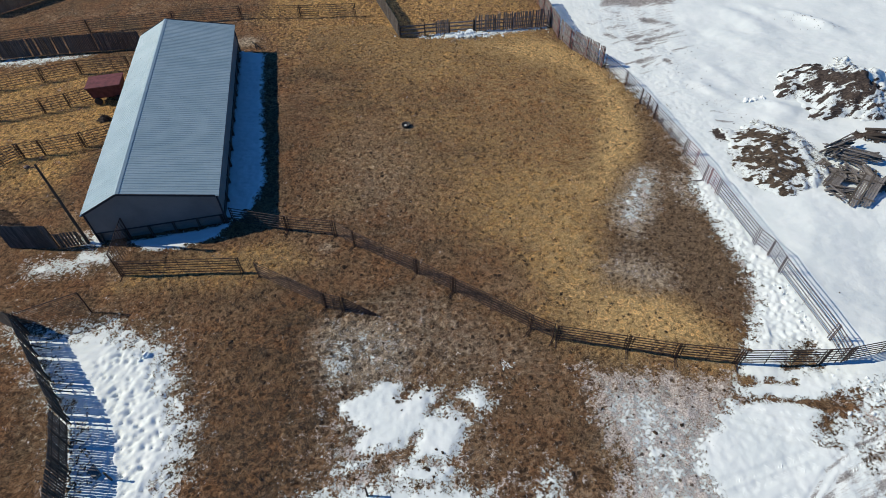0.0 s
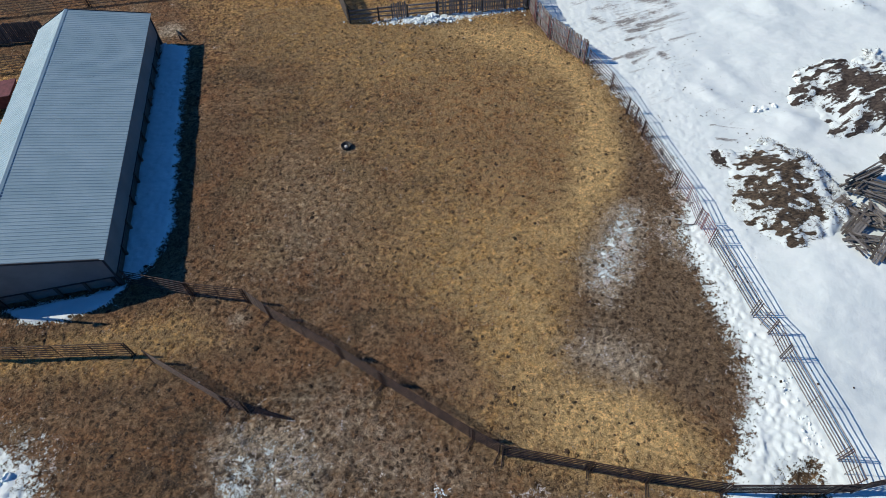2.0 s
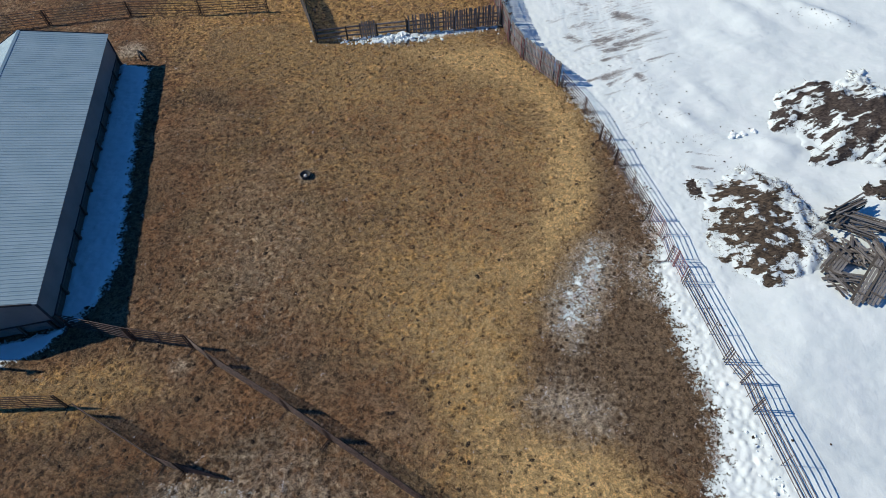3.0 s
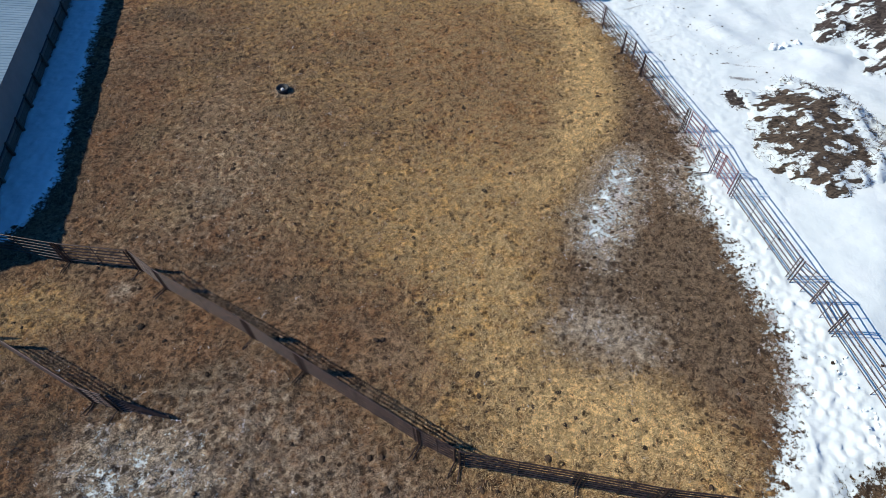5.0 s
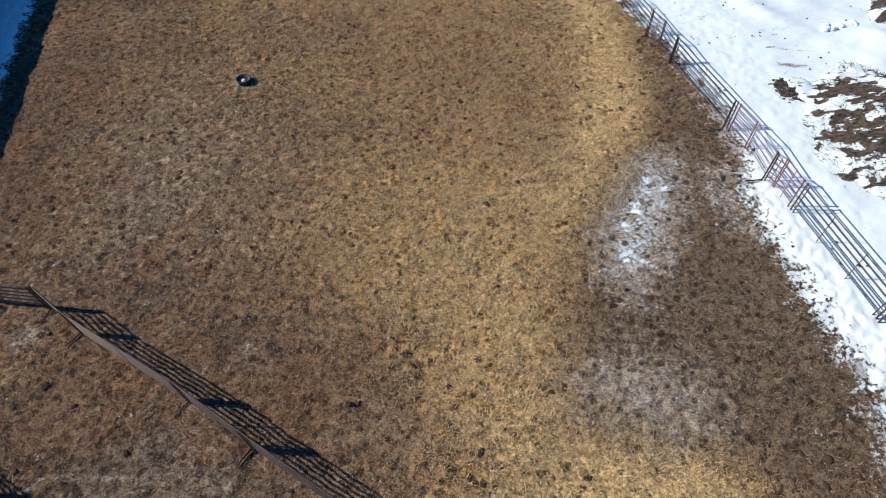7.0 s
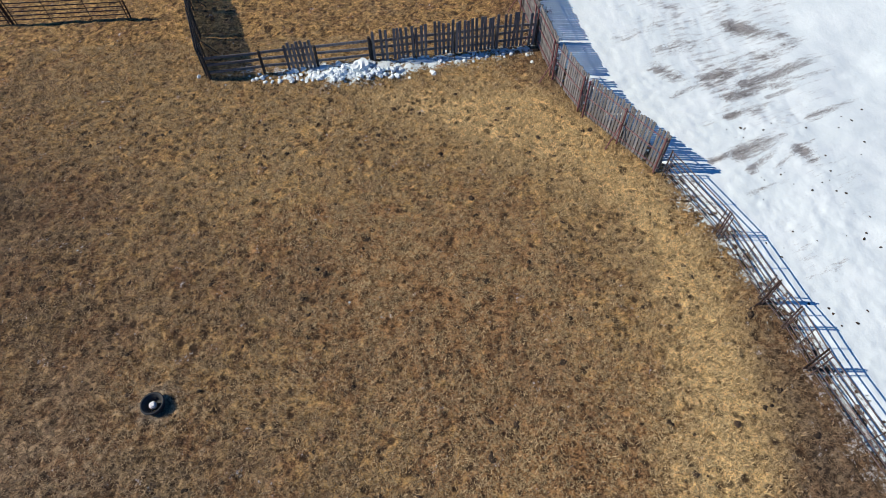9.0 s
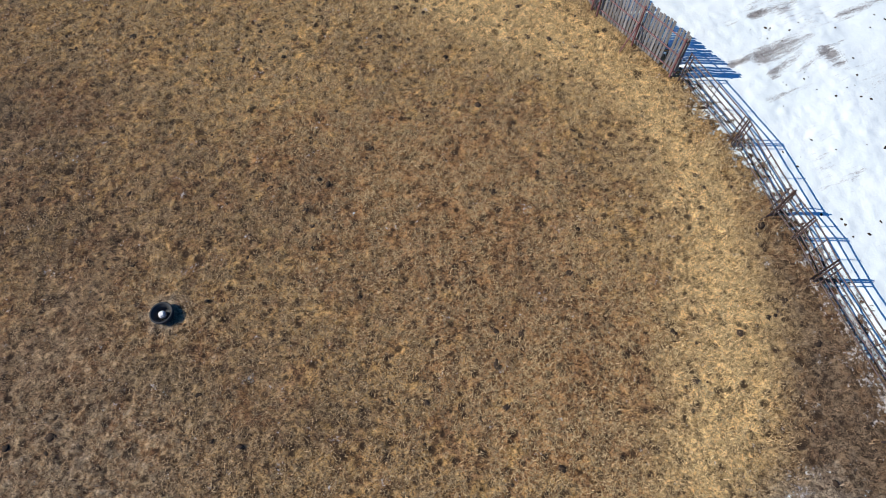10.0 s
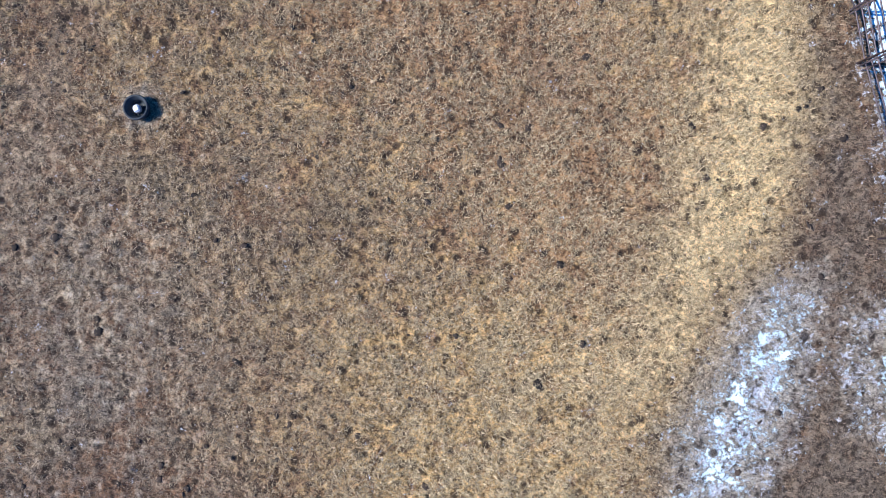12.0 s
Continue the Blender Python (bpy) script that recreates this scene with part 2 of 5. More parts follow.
HEAP_B = heap("soil_heap", (0.022, 0.017, 0.016), (0.10, 0.08, 0.07))


# ---- building helpers ----
UNITS = {}


def unit(shape, mat):
    """A shared bar of size one: box, or pipe with eight sides."""
    if (shape, mat.name) not in UNITS:
        bm = bmesh.new()
        if shape == "box":
            bmesh.ops.create_cube(bm, size=1)
        else:
            bmesh.ops.create_cone(bm, cap_ends=True, segments=8, radius1=0.5, radius2=0.5, depth=1)
        me = bpy.data.meshes.new(shape + "_bar")
        bm.to_mesh(me), bm.free()
        if shape == "pipe":
            for p in me.polygons:
                p.use_smooth = len(p.vertices) == 4
        me.materials.append(mat)
        UNITS[shape, mat.name] = me
    return UNITS[shape, mat.name]


def thing(name, at, label, category, group="", kind=""):
    ob = new(name)
    ob.empty_display_size = 0.2
    ob.matrix_basis = Matrix.Translation(at)
    return tagged(ob, label, category, group, kind)


def adopt(ob, parent):
    """Makes ob, now placed in the world, a part of parent."""
    m = ob.matrix_basis.copy()
    w = parent.matrix_basis.copy()
    p = parent.parent
    while p:
        w = p.matrix_basis @ w
        p = p.parent
    ob.parent = parent
    ob.matrix_basis = w.inverted() @ m
    return ob


def bar(name, a, b, w, d, mat, parent, shape="pipe", label="", side=None):
    """A bar from a to b; w: its width across `side`, d: its depth along it."""
    a, b = Vector(a), Vector(b)
    z = (b - a).normalized()
    s = Vector(side) if side else (Vector((0, 0, 1)) if abs(z.z) < 0.9 else Vector((0, 1, 0)))
    x = s.cross(z).normalized()
    y = z.cross(x)
    m = Matrix((x * w, y * d, z * (b - a).length)).transposed().to_4x4()
    m.translation = (a + b) / 2
    ob = new(name, unit(shape, mat))
    ob.matrix_basis = m
    if label:
        ob["label"] = label
    return adopt(ob, parent) if parent else ob


def part(name, bm, mat, parent, label="", m=None, smooth=False):
    me = bpy.data.meshes.new(name)
    bm.to_mesh(me), bm.free()
    me.materials.append(mat)
    if smooth:
        for p in me.polygons:
            p.use_smooth = True
    ob = new(name, me)
    ob.matrix_basis = m or Matrix()
    if label:
        ob["label"] = label
    return adopt(ob, parent) if parent else ob


def raw(name, verts, faces, mat, smooth=False):
    me = bpy.data.meshes.new(name)
    me.from_pydata([tuple(v) for v in verts], [], faces)
    me.materials.append(mat)
    if smooth:
        me.polygons.foreach_set("use_smooth", [True] * len(me.polygons))
    me.update()
    return me


# ---- smooth noise and outlines for the ground ----
def lattice(ix, iy, seed):
    h = (ix * 374761393 + iy * 668265263 + seed * 974711) & 0xFFFFFFFF
    h = ((h ^ (h >> 13)) * 1274126177) & 0xFFFFFFFF
    return ((h ^ (h >> 16)) & 0xFFFF) / 65535.0


def vnoise(x, y, seed=0):
    ix, iy = np.floor(x).astype(np.int64), np.floor(y).astype(np.int64)
    fx, fy = x - ix, y - iy
    fx, fy = fx * fx * (3 - 2 * fx), fy * fy * (3 - 2 * fy)
    a, b = lattice(ix, iy, seed), lattice(ix + 1, iy, seed)
    c, d = lattice(ix, iy + 1, seed), lattice(ix + 1, iy + 1, seed)
    return (a * (1 - fx) + b * fx) * (1 - fy) + (c * (1 - fx) + d * fx) * fy


def fbm(x, y, octaves=4, seed=0):
    v, a, total = 0, 1.0, 0
    for k in range(octaves):
        v, total, a = v + a * vnoise(x * 2 ** k, y * 2 ** k, seed + k * 7), total + a, a * 0.55
    return v / total


def depth_in(x, y, poly):
    """Metres inside the outline (negative outside)."""
    best, inside = np.full(x.shape, 1e9), np.zeros(x.shape, bool)
    for (ax, ay), (bx, by) in zip(poly, poly[1:] + poly[:1]):
        ex, ey = bx - ax, by - ay
        t = np.clip(((x - ax) * ex + (y - ay) * ey) / (ex * ex + ey * ey), 0, 1)
        best = np.minimum(best, np.hypot(x - ax - t * ex, y - ay - t * ey))
        cross = (ay > y) != (by > y)
        inside ^= cross & (x < ax + (y - ay) * ex / (ey if abs(ey) > 1e-9 else 1e-9))
    return np.where(inside, best, -best)


def fill(x, y, poly, soft, level=1.0):
    """From 0 outside to `level` inside the outline, over `soft` metres to each side."""
    px, py = [p[0] for p in poly], [p[1] for p in poly]
    near = (x > min(px) - soft) & (x < max(px) + soft) & (y > min(py) - soft) & (y < max(py) + soft)
    out = np.zeros(x.shape)
    if near.any():
        out[near] = np.clip(0.5 + depth_in(x[near], y[near], poly) / (2 * soft), 0, 1) * level
    return out


def jittered(x, y, cell, seed):
    """Distance in metres to the nearest of scattered points, one to a cell, and that point's own random number."""
    ix, iy = np.floor(x / cell).astype(np.int64), np.floor(y / cell).astype(np.int64)
    best, own = np.full(x.shape, 1e9), np.zeros(x.shape)
    for i in (-1, 0, 1):
        for j in (-1, 0, 1):
            cx, cy = ix + i, iy + j
            px, py = (cx + lattice(cx, cy, seed)) * cell, (cy + lattice(cx, cy, seed + 1)) * cell
            d = np.hypot(x - px, y - py)
            nearer = d < best
            best, own = np.where(nearer, d, best), np.where(nearer, lattice(cx, cy, seed + 2), own)
    return best, own


# ---- the ground: one sheet to the horizon ----
def axis(lo, hi, step, mid, coarse, far):
    """Coordinates: fine from lo to hi, coarse out to mid, then ever wider to far."""
    c = list(np.arange(lo, hi, step))
    for sign in (-1, 1):
        v, s = (c[0], coarse) if sign < 0 else (c[-1], coarse)
        side = []
        while abs(v) < far:
            v += sign * s
            side.append(v)
            if (sign < 0 and v < mid[0]) or (sign > 0 and v > mid[1]):
                s *= 1.35
        c = side[::-1] + c if sign < 0 else c + side
    return np.array(c)


SNOW_WEST = [(-30.1, 22.5), (-28.1, 21.8), (-25.0, 22.0), (-23.4, 22.6), (-20.7, 21.3), (-18.7, 20.9), (-17.8, 18.7), (-16.7, 16.6),
             (-15.5, 15.1), (-15.1, 12.9), (-15.7, 11.3), (-15.5, 9.4), (-15.4, 3.0), (-17.5, -4.0), (-21.5, -6.0), (-20.6, 3.0), (-20.4, 8.5), (-21.6, 12.5), (-23.5, 15.8), (-27.5, 20.6)]
SNOW_MID = [(-10.2, 4.0), (-9.9, 7.4), (-9.5, 9.2), (-8.7, 10.6), (-7.0, 11.0), (-4.8, 11.1), (-4.0, 11.6), (-0.7, 11.5), (1.6, 10.8), (2.4, 10.4), (1.9, 9.3), (1.4, 8.8), (3.2, 9.8), (4.6, 10.4), (5.0, 11.7),
            (5.9, 12.0), (5.3, 10.2), (4.8, 8.9), (4.1, 7.2), (4.1, 3.0), (1.5, -2.0), (-3.0, -3.5), (-8.0, -1.0)]
SNOW_BITS = [[(-7.0, 16.2), (-5.8, 16.8), (-4.3, 17.9), (-3.3, 17.5), (-3.1, 16.5), (-1.9, 17.3), (-0.7, 17.0), (0.0, 15.8), (0.9, 15.0), (0.7, 14.1), (-0.1, 12.6), (-2.5, 12.7), (-2.0, 14.2),
              (-2.7, 13.6), (-4.1, 13.2), (-6.0, 13.2), (-5.4, 14.5), (-6.6, 15.4)],
             [(0.3, 16.8), (1.5, 17.6), (2.5, 16.2), (1.5, 15.2)], [(-3.3, 12.7), (0.0, 12.3), (-0.3, 11.3), (-3.3, 11.5)],
             [(-6.9, 12.1), (-4.6, 13.2), (-4.2, 12.7), (-6.0, 11.8)], [(-8.5, 19.2), (-7.4, 20.3), (-6.3, 19.4), (-6.8, 17.4), (-7.9, 17.6)]]
SNOW_HALO = [(-11.0, 3.0), (-10.6, 9.0), (-8.6, 12.4), (-8.4, 18.0), (-3.0, 18.6), (3.2, 17.4), (2.0, 12.0), (6.6, 12.4), (6.0, 3.0)]
SNOW_EAST = [(12.4, 71.0), (13.1, 67.0), (13.3, 63.5), (14.6, 59.3), (16.9, 55.5), (17.6, 53.2), (19.0, 49.0), (20.0, 45.6), (20.9, 41.0), (21.0, 37.5),
             (19.9, 35.2), (20.3, 31.3), (20.6, 28.6), (21.1, 25.8), (20.8, 23.5), (19.3, 20.7), (17.9, 18.4), (16.7, 16.2), (14.9, 14.7), (13.1, 13.0),
             (13.1, 11.7), (13.8, 9.8), (13.4, 3.0), (12.0, -40.0), (900.0, -300.0), (900.0, 900.0), (30.0, 900.0), (10.5, 90.0)]
MOTTLED = [(9.0, 17.4), (12.2, 17.5), (14.6, 14.9), (13.4, 12.7), (14.0, 9.5), (13.4, 3.0), (8.6, 3.0), (8.9, 9.6), (9.2, 12.7), (8.1, 15.6)]
FROST_NORTH = [(12.9, 33.5), (14.9, 36.6), (15.9, 38.0), (18.0, 38.2), (17.4, 34.6), (15.9, 31.6), (14.2, 29.6), (12.8, 30.9)]
FROST_EAST = [(18.4, 37.0), (20.2, 37.3), (20.0, 32.6), (18.6, 33.4)]
FROST_SOUTH = [(-8.7, 22.6), (-6.6, 23.0), (-3.5, 22.2), (-1.9, 20.3), (-2.6, 18.0), (-5.5, 17.0), (-8.4, 17.6), (-9.4, 21.1)]
GREY_YARD = [(10.6, 27.0), (13.3, 28.2), (15.9, 26.6), (15.8, 24.6), (13.6, 23.9), (11.0, 25.5)]
GREY_SOUTH = [(-4.5, 25.1), (-1.7, 25.7), (2.6, 22.4), (6.2, 19.5), (6.9, 18.0), (2.0, 17.6), (-4.0, 18.0), (-6.4, 23.6)]
FROST_WHITE = [(-8.6, 20.5), (-7.6, 21.3), (-6.0, 20.7), (-5.8, 19.3), (-7.6, 18.9)]
BROWN_BAND = [(-6.2, 32.5), (-0.5, 30.6), (4.0, 28.6), (5.6, 24.4), (2.5, 24.2), (-0.4, 26.3), (-5.2, 29.1), (-8.7, 30.9)]
GOLD_MID = [(5.6, 32.3), (8.0, 36.0), (11.8, 35.4), (12.3, 30.5), (10.4, 25.2), (8.2, 23.0), (5.8, 27.8)]
RUSSET_B = [(4.7, 45.2), (10.8, 46.8), (13.4, 43.0), (12.0, 37.9), (7.9, 39.5)]
SLUSH = [(8.0, 18.1), (9.9, 17.8), (13.5, 17.8), (17.3, 17.4), (15.4, 14.4), (14.2, 12.0), (14.4, 9.8), (13.2, 6.5), (12.6, 2.0), (8.2, 2.0), (8.3, 9.9), (9.2, 11.8), (8.6, 14.9)]
SLUSH_EAST = [(23.6, 16.8), (27.5, 17.0), (27.0, 13.8), (24.6, 12.0), (22.0, 11.4), (21.6, 13.0), (22.2, 14.9)]
SLUSH_EDGE = [(19.4, 49.5), (20.6, 45.6), (21.7, 41.0), (22.0, 34.0), (22.8, 28.0), (23.6, 24.0), (24.0, 20.0), (18.5, 18.8), (20.0, 22.5), (20.8, 27.0), (20.2, 32.0), (20.2, 38.0), (19.6, 43.0)]
DARK_YARD = [(18.6, 47.5), (19.8, 42.0), (20.6, 37.4), (20.7, 32.9), (20.9, 28.7), (20.9, 24.7), (19.6, 21.2), (17.3, 22.9), (15.3, 24.1), (11.4, 25.5),
             (11.6, 29.7), (16.0, 31.8), (17.5, 37.0), (17.6, 42.7)]
STRAW_YARD = [(-11.5, 33.0), (-13.0, 45.0), (-24.0, 66.0), (-24.0, 82.0), (10.0, 82.0), (12.0, 63.0), (16.2, 54.6), (18.8, 46.0), (17.6, 42.5), (17.0, 37.0), (13.0, 31.0),
              (12.0, 27.0), (16.0, 24.0), (18.4, 21.0), (17.4, 18.8), (8.0, 20.4), (2.0, 25.5), (-6.0, 31.0)]
GOLD = [(14.8, 57.3), (16.0, 55.0), (17.3, 51.3), (18.2, 47.0), (18.6, 43.4), (17.1, 40.2), (14.8, 37.6), (13.8, 35.2), (12.0, 35.6), (12.7, 40.1),
        (14.6, 43.6), (15.0, 49.2), (12.9, 54.4), (6.0, 58.6), (3.0, 61.0), (12.0, 61.0)]
RUSSET = [(-0.6, 52.6), (9.4, 53.0), (11.0, 48.0), (9.0, 44.0), (4.6, 45.0), (0.2, 48.2)]
GREY_WEST = [(-11.0, 44.0), (-11.5, 31.0), (-2.7, 31.0), (0.2, 36.2), (-0.6, 41.6), (-4.5, 45.5)]
GOLD_SOUTH = [(7.8, 21.0), (9.0, 24.2), (12.0, 25.2), (15.0, 24.0), (17.6, 21.4), (17.0, 19.0), (11.0, 19.8)]
GOLD_WEST = [(-24.5, 25.6), (-14.0, 25.8), (-8.5, 27.6), (-13.0, 30.4), (-18.0, 29.6), (-23.8, 27.6)]
PENS = [(-50.0, 38.0), (-34.0, 36.0), (-31.0, 45.0), (-33.5, 58.0), (-50.0, 58.0)]
BARN_SNOW = [(-23.3, 60.4), (-20.3, 59.7), (-19.1, 53.0), (-17.7, 46.5), (-15.6, 37.0), (-15.9, 34.0), (-16.6, 32.8), (-18.2, 32.4)]
GABLE_SNOW = [(-24.9, 30.4), (-22.6, 30.9), (-19.7, 31.5), (-17.4, 32.2), (-17.8, 30.8), (-20.7, 29.4), (-23.0, 29.4)]
POLE_SNOW = [(-31.6, 28.4), (-28.6, 28.7), (-27.2, 30.4), (-28.6, 31.6), (-29.4, 31.0), (-27.8, 29.9), (-25.9, 29.4), (-25.2, 28.3), (-27.8, 27.3), (-31.4, 26.8)]
WEST_WALL_SNOW = [(-27.9, 30.4), (-28.7, 33.2), (-27.8, 33.4), (-27.2, 30.6), (-26.6, 30.0), (-27.2, 29.6)]
PEN_SNOW = [(-52.0, 60.0), (-40.0, 60.9), (-40.4, 60.0), (-46.4, 58.3), (-52.0, 58.0)]
PICKET_SNOW = [(-4.9, 63.2), (-0.2, 62.6), (1.2, 61.6), (2.6, 61.6), (6.2, 62.6), (12.2, 63.6), (12.4, 64.6), (3.0, 63.7)]
TRACKED = [(15.3, 69.8), (17.7, 62.3), (19.0, 56.7), (24.2, 55.0), (28.5, 61.7), (29.2, 71.6), (22.0, 74.0)]
FLECKED = [(18.2, 53.0), (20.5, 44.5), (24.0, 41.0), (31.0, 43.5), (34.0, 46.5), (27.0, 56.0)]
DARK_SOIL = [(19.5, 69.6), (28.0, 69.2), (29.5, 71.5), (27.0, 75.0), (20.0, 74.0)]
RUTS = [(15.4, 0.0), (16.2, 7.0), (17.0, 9.1), (18.4, 8.4), (20.5, 9.2), (22.5, 10.2), (25.5, 11.2), (31.0, 12.4), (36.0, 6.0), (30.0, -8.0), (20.0, -10.0)]
RUT_BAND = [(16.6, 8.3), (18.6, 10.5), (22.4, 13.0), (26.2, 14.6), (31.0, 15.5), (31.0, 12.0), (25.0, 11.0), (20.0, 8.8)]
WHEEL_SOIL = [(20.2, 13.2), (21.4, 15.4), (22.9, 16.4), (23.4, 15.8), (22.0, 14.6), (20.9, 13.2)]
WHEEL_LINE = [(17.0, 15.7), (19.0, 15.8), (21.8, 15.2), (22.0, 15.6), (19.0, 16.2), (17.0, 16.1)]
WHEEL_LINE_B = [(17.5, 17.0), (20.7, 16.8), (20.8, 17.2), (17.5, 17.4)]
POST_SOIL = [(20.4, 18.0), (21.3, 19.7), (22.8, 19.6), (22.4, 17.8)]
DIRT_TRACK = [(-1.2, 6.8), (0.2, 8.4), (1.5, 10.2), (2.6, 10.6), (1.9, 9.5), (0.2, 6.8)]
SOIL_BITE = [(-1.7, 15.2), (-1.4, 16.4), (-0.6, 16.5), (-0.7, 15.3)]
CREST = [(24.6, 22.0), (24.85, 26.1), (26.1, 27.7), (27.3, 29.5), (27.9, 31.3), (28.6, 33.5), (44.0, 33.5), (48.0, 20.0), (30.0, 17.0)]
RIDGES = [((39.6, 66.5), (44.5, 60.5), 1.0, 0.9), ((33.0, 68.5), (36.5, 60.5), 1.6, 0.6), ((30.0, 62.5), (35.5, 57.0), 1.3, 0.5), ((36.5, 69.0), (39.5, 63.0), 1.4, 0.6),
          ((24.8, 51.6), (27.0, 48.2), 0.7, 0.3), ((27.2, 55.0), (29.5, 49.5), 0.9, 0.35), ((30.5, 47.0), (33.0, 45.0), 0.8, 0.45)]
TRODDEN = [(17.6, 54.0), (19.4, 50.0), (20.9, 41.0), (21.3, 36.5), (22.3, 29.0), (23.3, 24.5), (23.7, 19.0), (18.4, 19.0), (20.9, 24.5), (20.5, 31.0), (20.2, 37.0), (19.0, 46.0)]


def snow_at(x, y):
    s = np.maximum.reduce([
        fill(x, y, SNOW_WEST, 2.2), fill(x, y, SNOW_MID, 1.3), *[fill(x, y, bit, 0.75, k) for bit, k in zip(SNOW_BITS, (1.0, 0.9, 1.0, 0.9, 0.62))], fill(x, y, SNOW_HALO, 3.0, 0.34), fill(x, y, SNOW_EAST, 1.2),
        fill(x, y, MOTTLED, 1.8, 0.55), fill(x, y, FROST_NORTH, 1.2, 0.46), fill(x, y, FROST_EAST, 0.9, 0.34), fill(x, y, FROST_SOUTH, 1.4, 0.33), fill(x, y, FROST_WHITE, 0.9, 0.56),
        fill(x, y, BARN_SNOW, 0.6), fill(x, y, GABLE_SNOW, 0.35), fill(x, y, POLE_SNOW, 0.9, 0.72), fill(x, y, WEST_WALL_SNOW, 0.5, 0.85),
        fill(x, y, PEN_SNOW, 0.7, 0.62), fill(x, y, PICKET_SNOW, 0.6, 0.66), fill(x, y, GREY_YARD, 1.5, 0.15)])
    for poly, soft, cut in ((RUTS, 0.9, 0.72), (WHEEL_SOIL, 0.8, 0.75), (WHEEL_LINE, 0.3, 0.8), (WHEEL_LINE_B, 0.3, 0.7), ([(-9.2, 7.8), (-8.6, 9.8), (-6.8, 9.6), (-7.0, 8.9), (-8.0, 7.6)], 0.6, 0.5), ([(-5.6, 8.2), (-5.0, 9.2), (-4.6, 8.0)], 0.4, 0.5), (SLUSH_EAST, 0.9, 0.42),
                            (POST_SOIL, 0.9, 0.9), (DIRT_TRACK, 0.4, 0.9), (SOIL_BITE, 0.6, 0.7)):
        s = s - fill(x, y, poly, soft, cut)
    return np.clip(s, 0, 1)


def slush_at(x, y):
    return np.maximum.reduce([fill(x, y, SLUSH, 1.4, 1.0), fill(x, y, SLUSH_EAST, 1.2, 0.56), fill(x, y, SLUSH_EDGE, 0.7, 0.52), fill(x, y, FROST_NORTH, 1.3, 0.50),
                              fill(x, y, FROST_EAST, 1.2, 0.48), fill(x, y, FROST_SOUTH, 1.6, 0.33), fill(x, y, SNOW_HALO, 2.4, 0.40), fill(x, y, GREY_YARD, 1.4, 0.26),
                              fill(x, y, POLE_SNOW, 1.4, 0.8), fill(x, y, SNOW_WEST, 3.2, 0.62), fill(x, y, PICKET_SNOW, 0.9, 0.5)])


# dirt that wheels smeared over the snow: from, to, half width, darkness
SMEARS = [((18.7, 59.6), (23.7, 62.3), 0.30, 0.55), ((23.7, 62.3), (28.2, 64.4), 0.32, 0.7), ((20.8, 60.9), (24.5, 62.3), 0.55, 0.85), ((24.3, 62.2), (27.4, 63.6), 0.35, 0.7),
          ((21.4, 59.3), (25.2, 60.9), 0.42, 0.95), ((22.6, 60.3), (28.4, 62.6), 0.42, 0.9), ((24.0, 60.0), (28.6, 61.6), 0.28, 0.75), ((20.9, 57.9), (23.6, 58.9), 0.25, 0.95), ((23.4, 59.2), (26.0, 60.2), 0.2, 0.7),
          ((23.6, 65.3), (26.3, 63.9), 0.75, 1.0), ((26.0, 64.2), (27.4, 63.6), 0.3, 0.9), ((18.6, 61.7), (19.9, 60.4), 0.65, 0.85), ((17.0, 64.5), (21.5, 66.2), 0.7, 0.45), ((19.0, 63.2), (23.0, 64.6), 0.8, 0.5),
          ((19.2, 55.1), (21.0, 55.8), 0.22, 1.0), ((20.6, 55.4), (23.4, 56.6), 0.5, 0.95), ((20.8, 54.4), (22.7, 55.8), 0.28, 0.85), ((23.5, 55.5), (24.0, 54.5), 0.5, 0.95), ((21.9, 54.4), (26.7, 57.7), 0.16, 0.5),
          ((24.9, 57.6), (28.2, 59.0), 0.3, 0.65), ((20.2, 53.0), (23.0, 54.0), 0.2, 0.6), ((25.1, 45.9), (28.3, 45.2), 0.1, 0.8), ((25.2, 44.3), (27.1, 43.9), 0.2, 1.0), ((28.2, 43.6), (30.4, 43.2), 0.14, 0.9),
          ((17.6, 8.0), (18.8, 9.6), 0.28, 1.0), ((18.8, 9.6), (20.3, 11.0), 0.28, 0.9), ((20.3, 11.0), (22.4, 12.1), 0.26, 0.8), ((22.4, 12.1), (25.0, 13.0), 0.26, 0.8),
          ((18.1, 9.7), (20.0, 11.6), 0.13, 0.8), ((20.0, 11.6), (22.2, 12.9), 0.14, 0.8), ((22.2, 12.9), (25.4, 14.0), 0.16, 0.8),
          ((18.9, 7.7), (20.4, 9.4), 0.4, 0.8), ((20.4, 9.4), (22.3, 10.7), 0.4, 0.85), ((22.3, 10.7), (24.8, 11.7), 0.4, 0.8)]


def stain_at(x, y):
    out = np.zeros(x.shape)
    for (ax, ay), (bx, by), w, level in SMEARS:
        ex, ey = bx - ax, by - ay
        t = np.clip(((x - ax) * ex + (y - ay) * ey) / (ex * ex + ey * ey), 0, 1)
        d = np.hypot(x - ax - t * ex, y - ay - t * ey) / w
        out = np.maximum(out, level * np.exp(-d * d) * (0.55 + 0.45 * np.cos(t * 2.2)))
    return out


def grime_at(x, y):
    g = fill(x, y, TRACKED, 3.0, 0.64) + fill(x, y, RUT_BAND, 1.2, 0.75) + fill(x, y, DARK_SOIL, 1.0, 0.9) + fill(x, y, FLECKED, 2.5, 0.42)
    return np.clip(g, 0, 1.5)


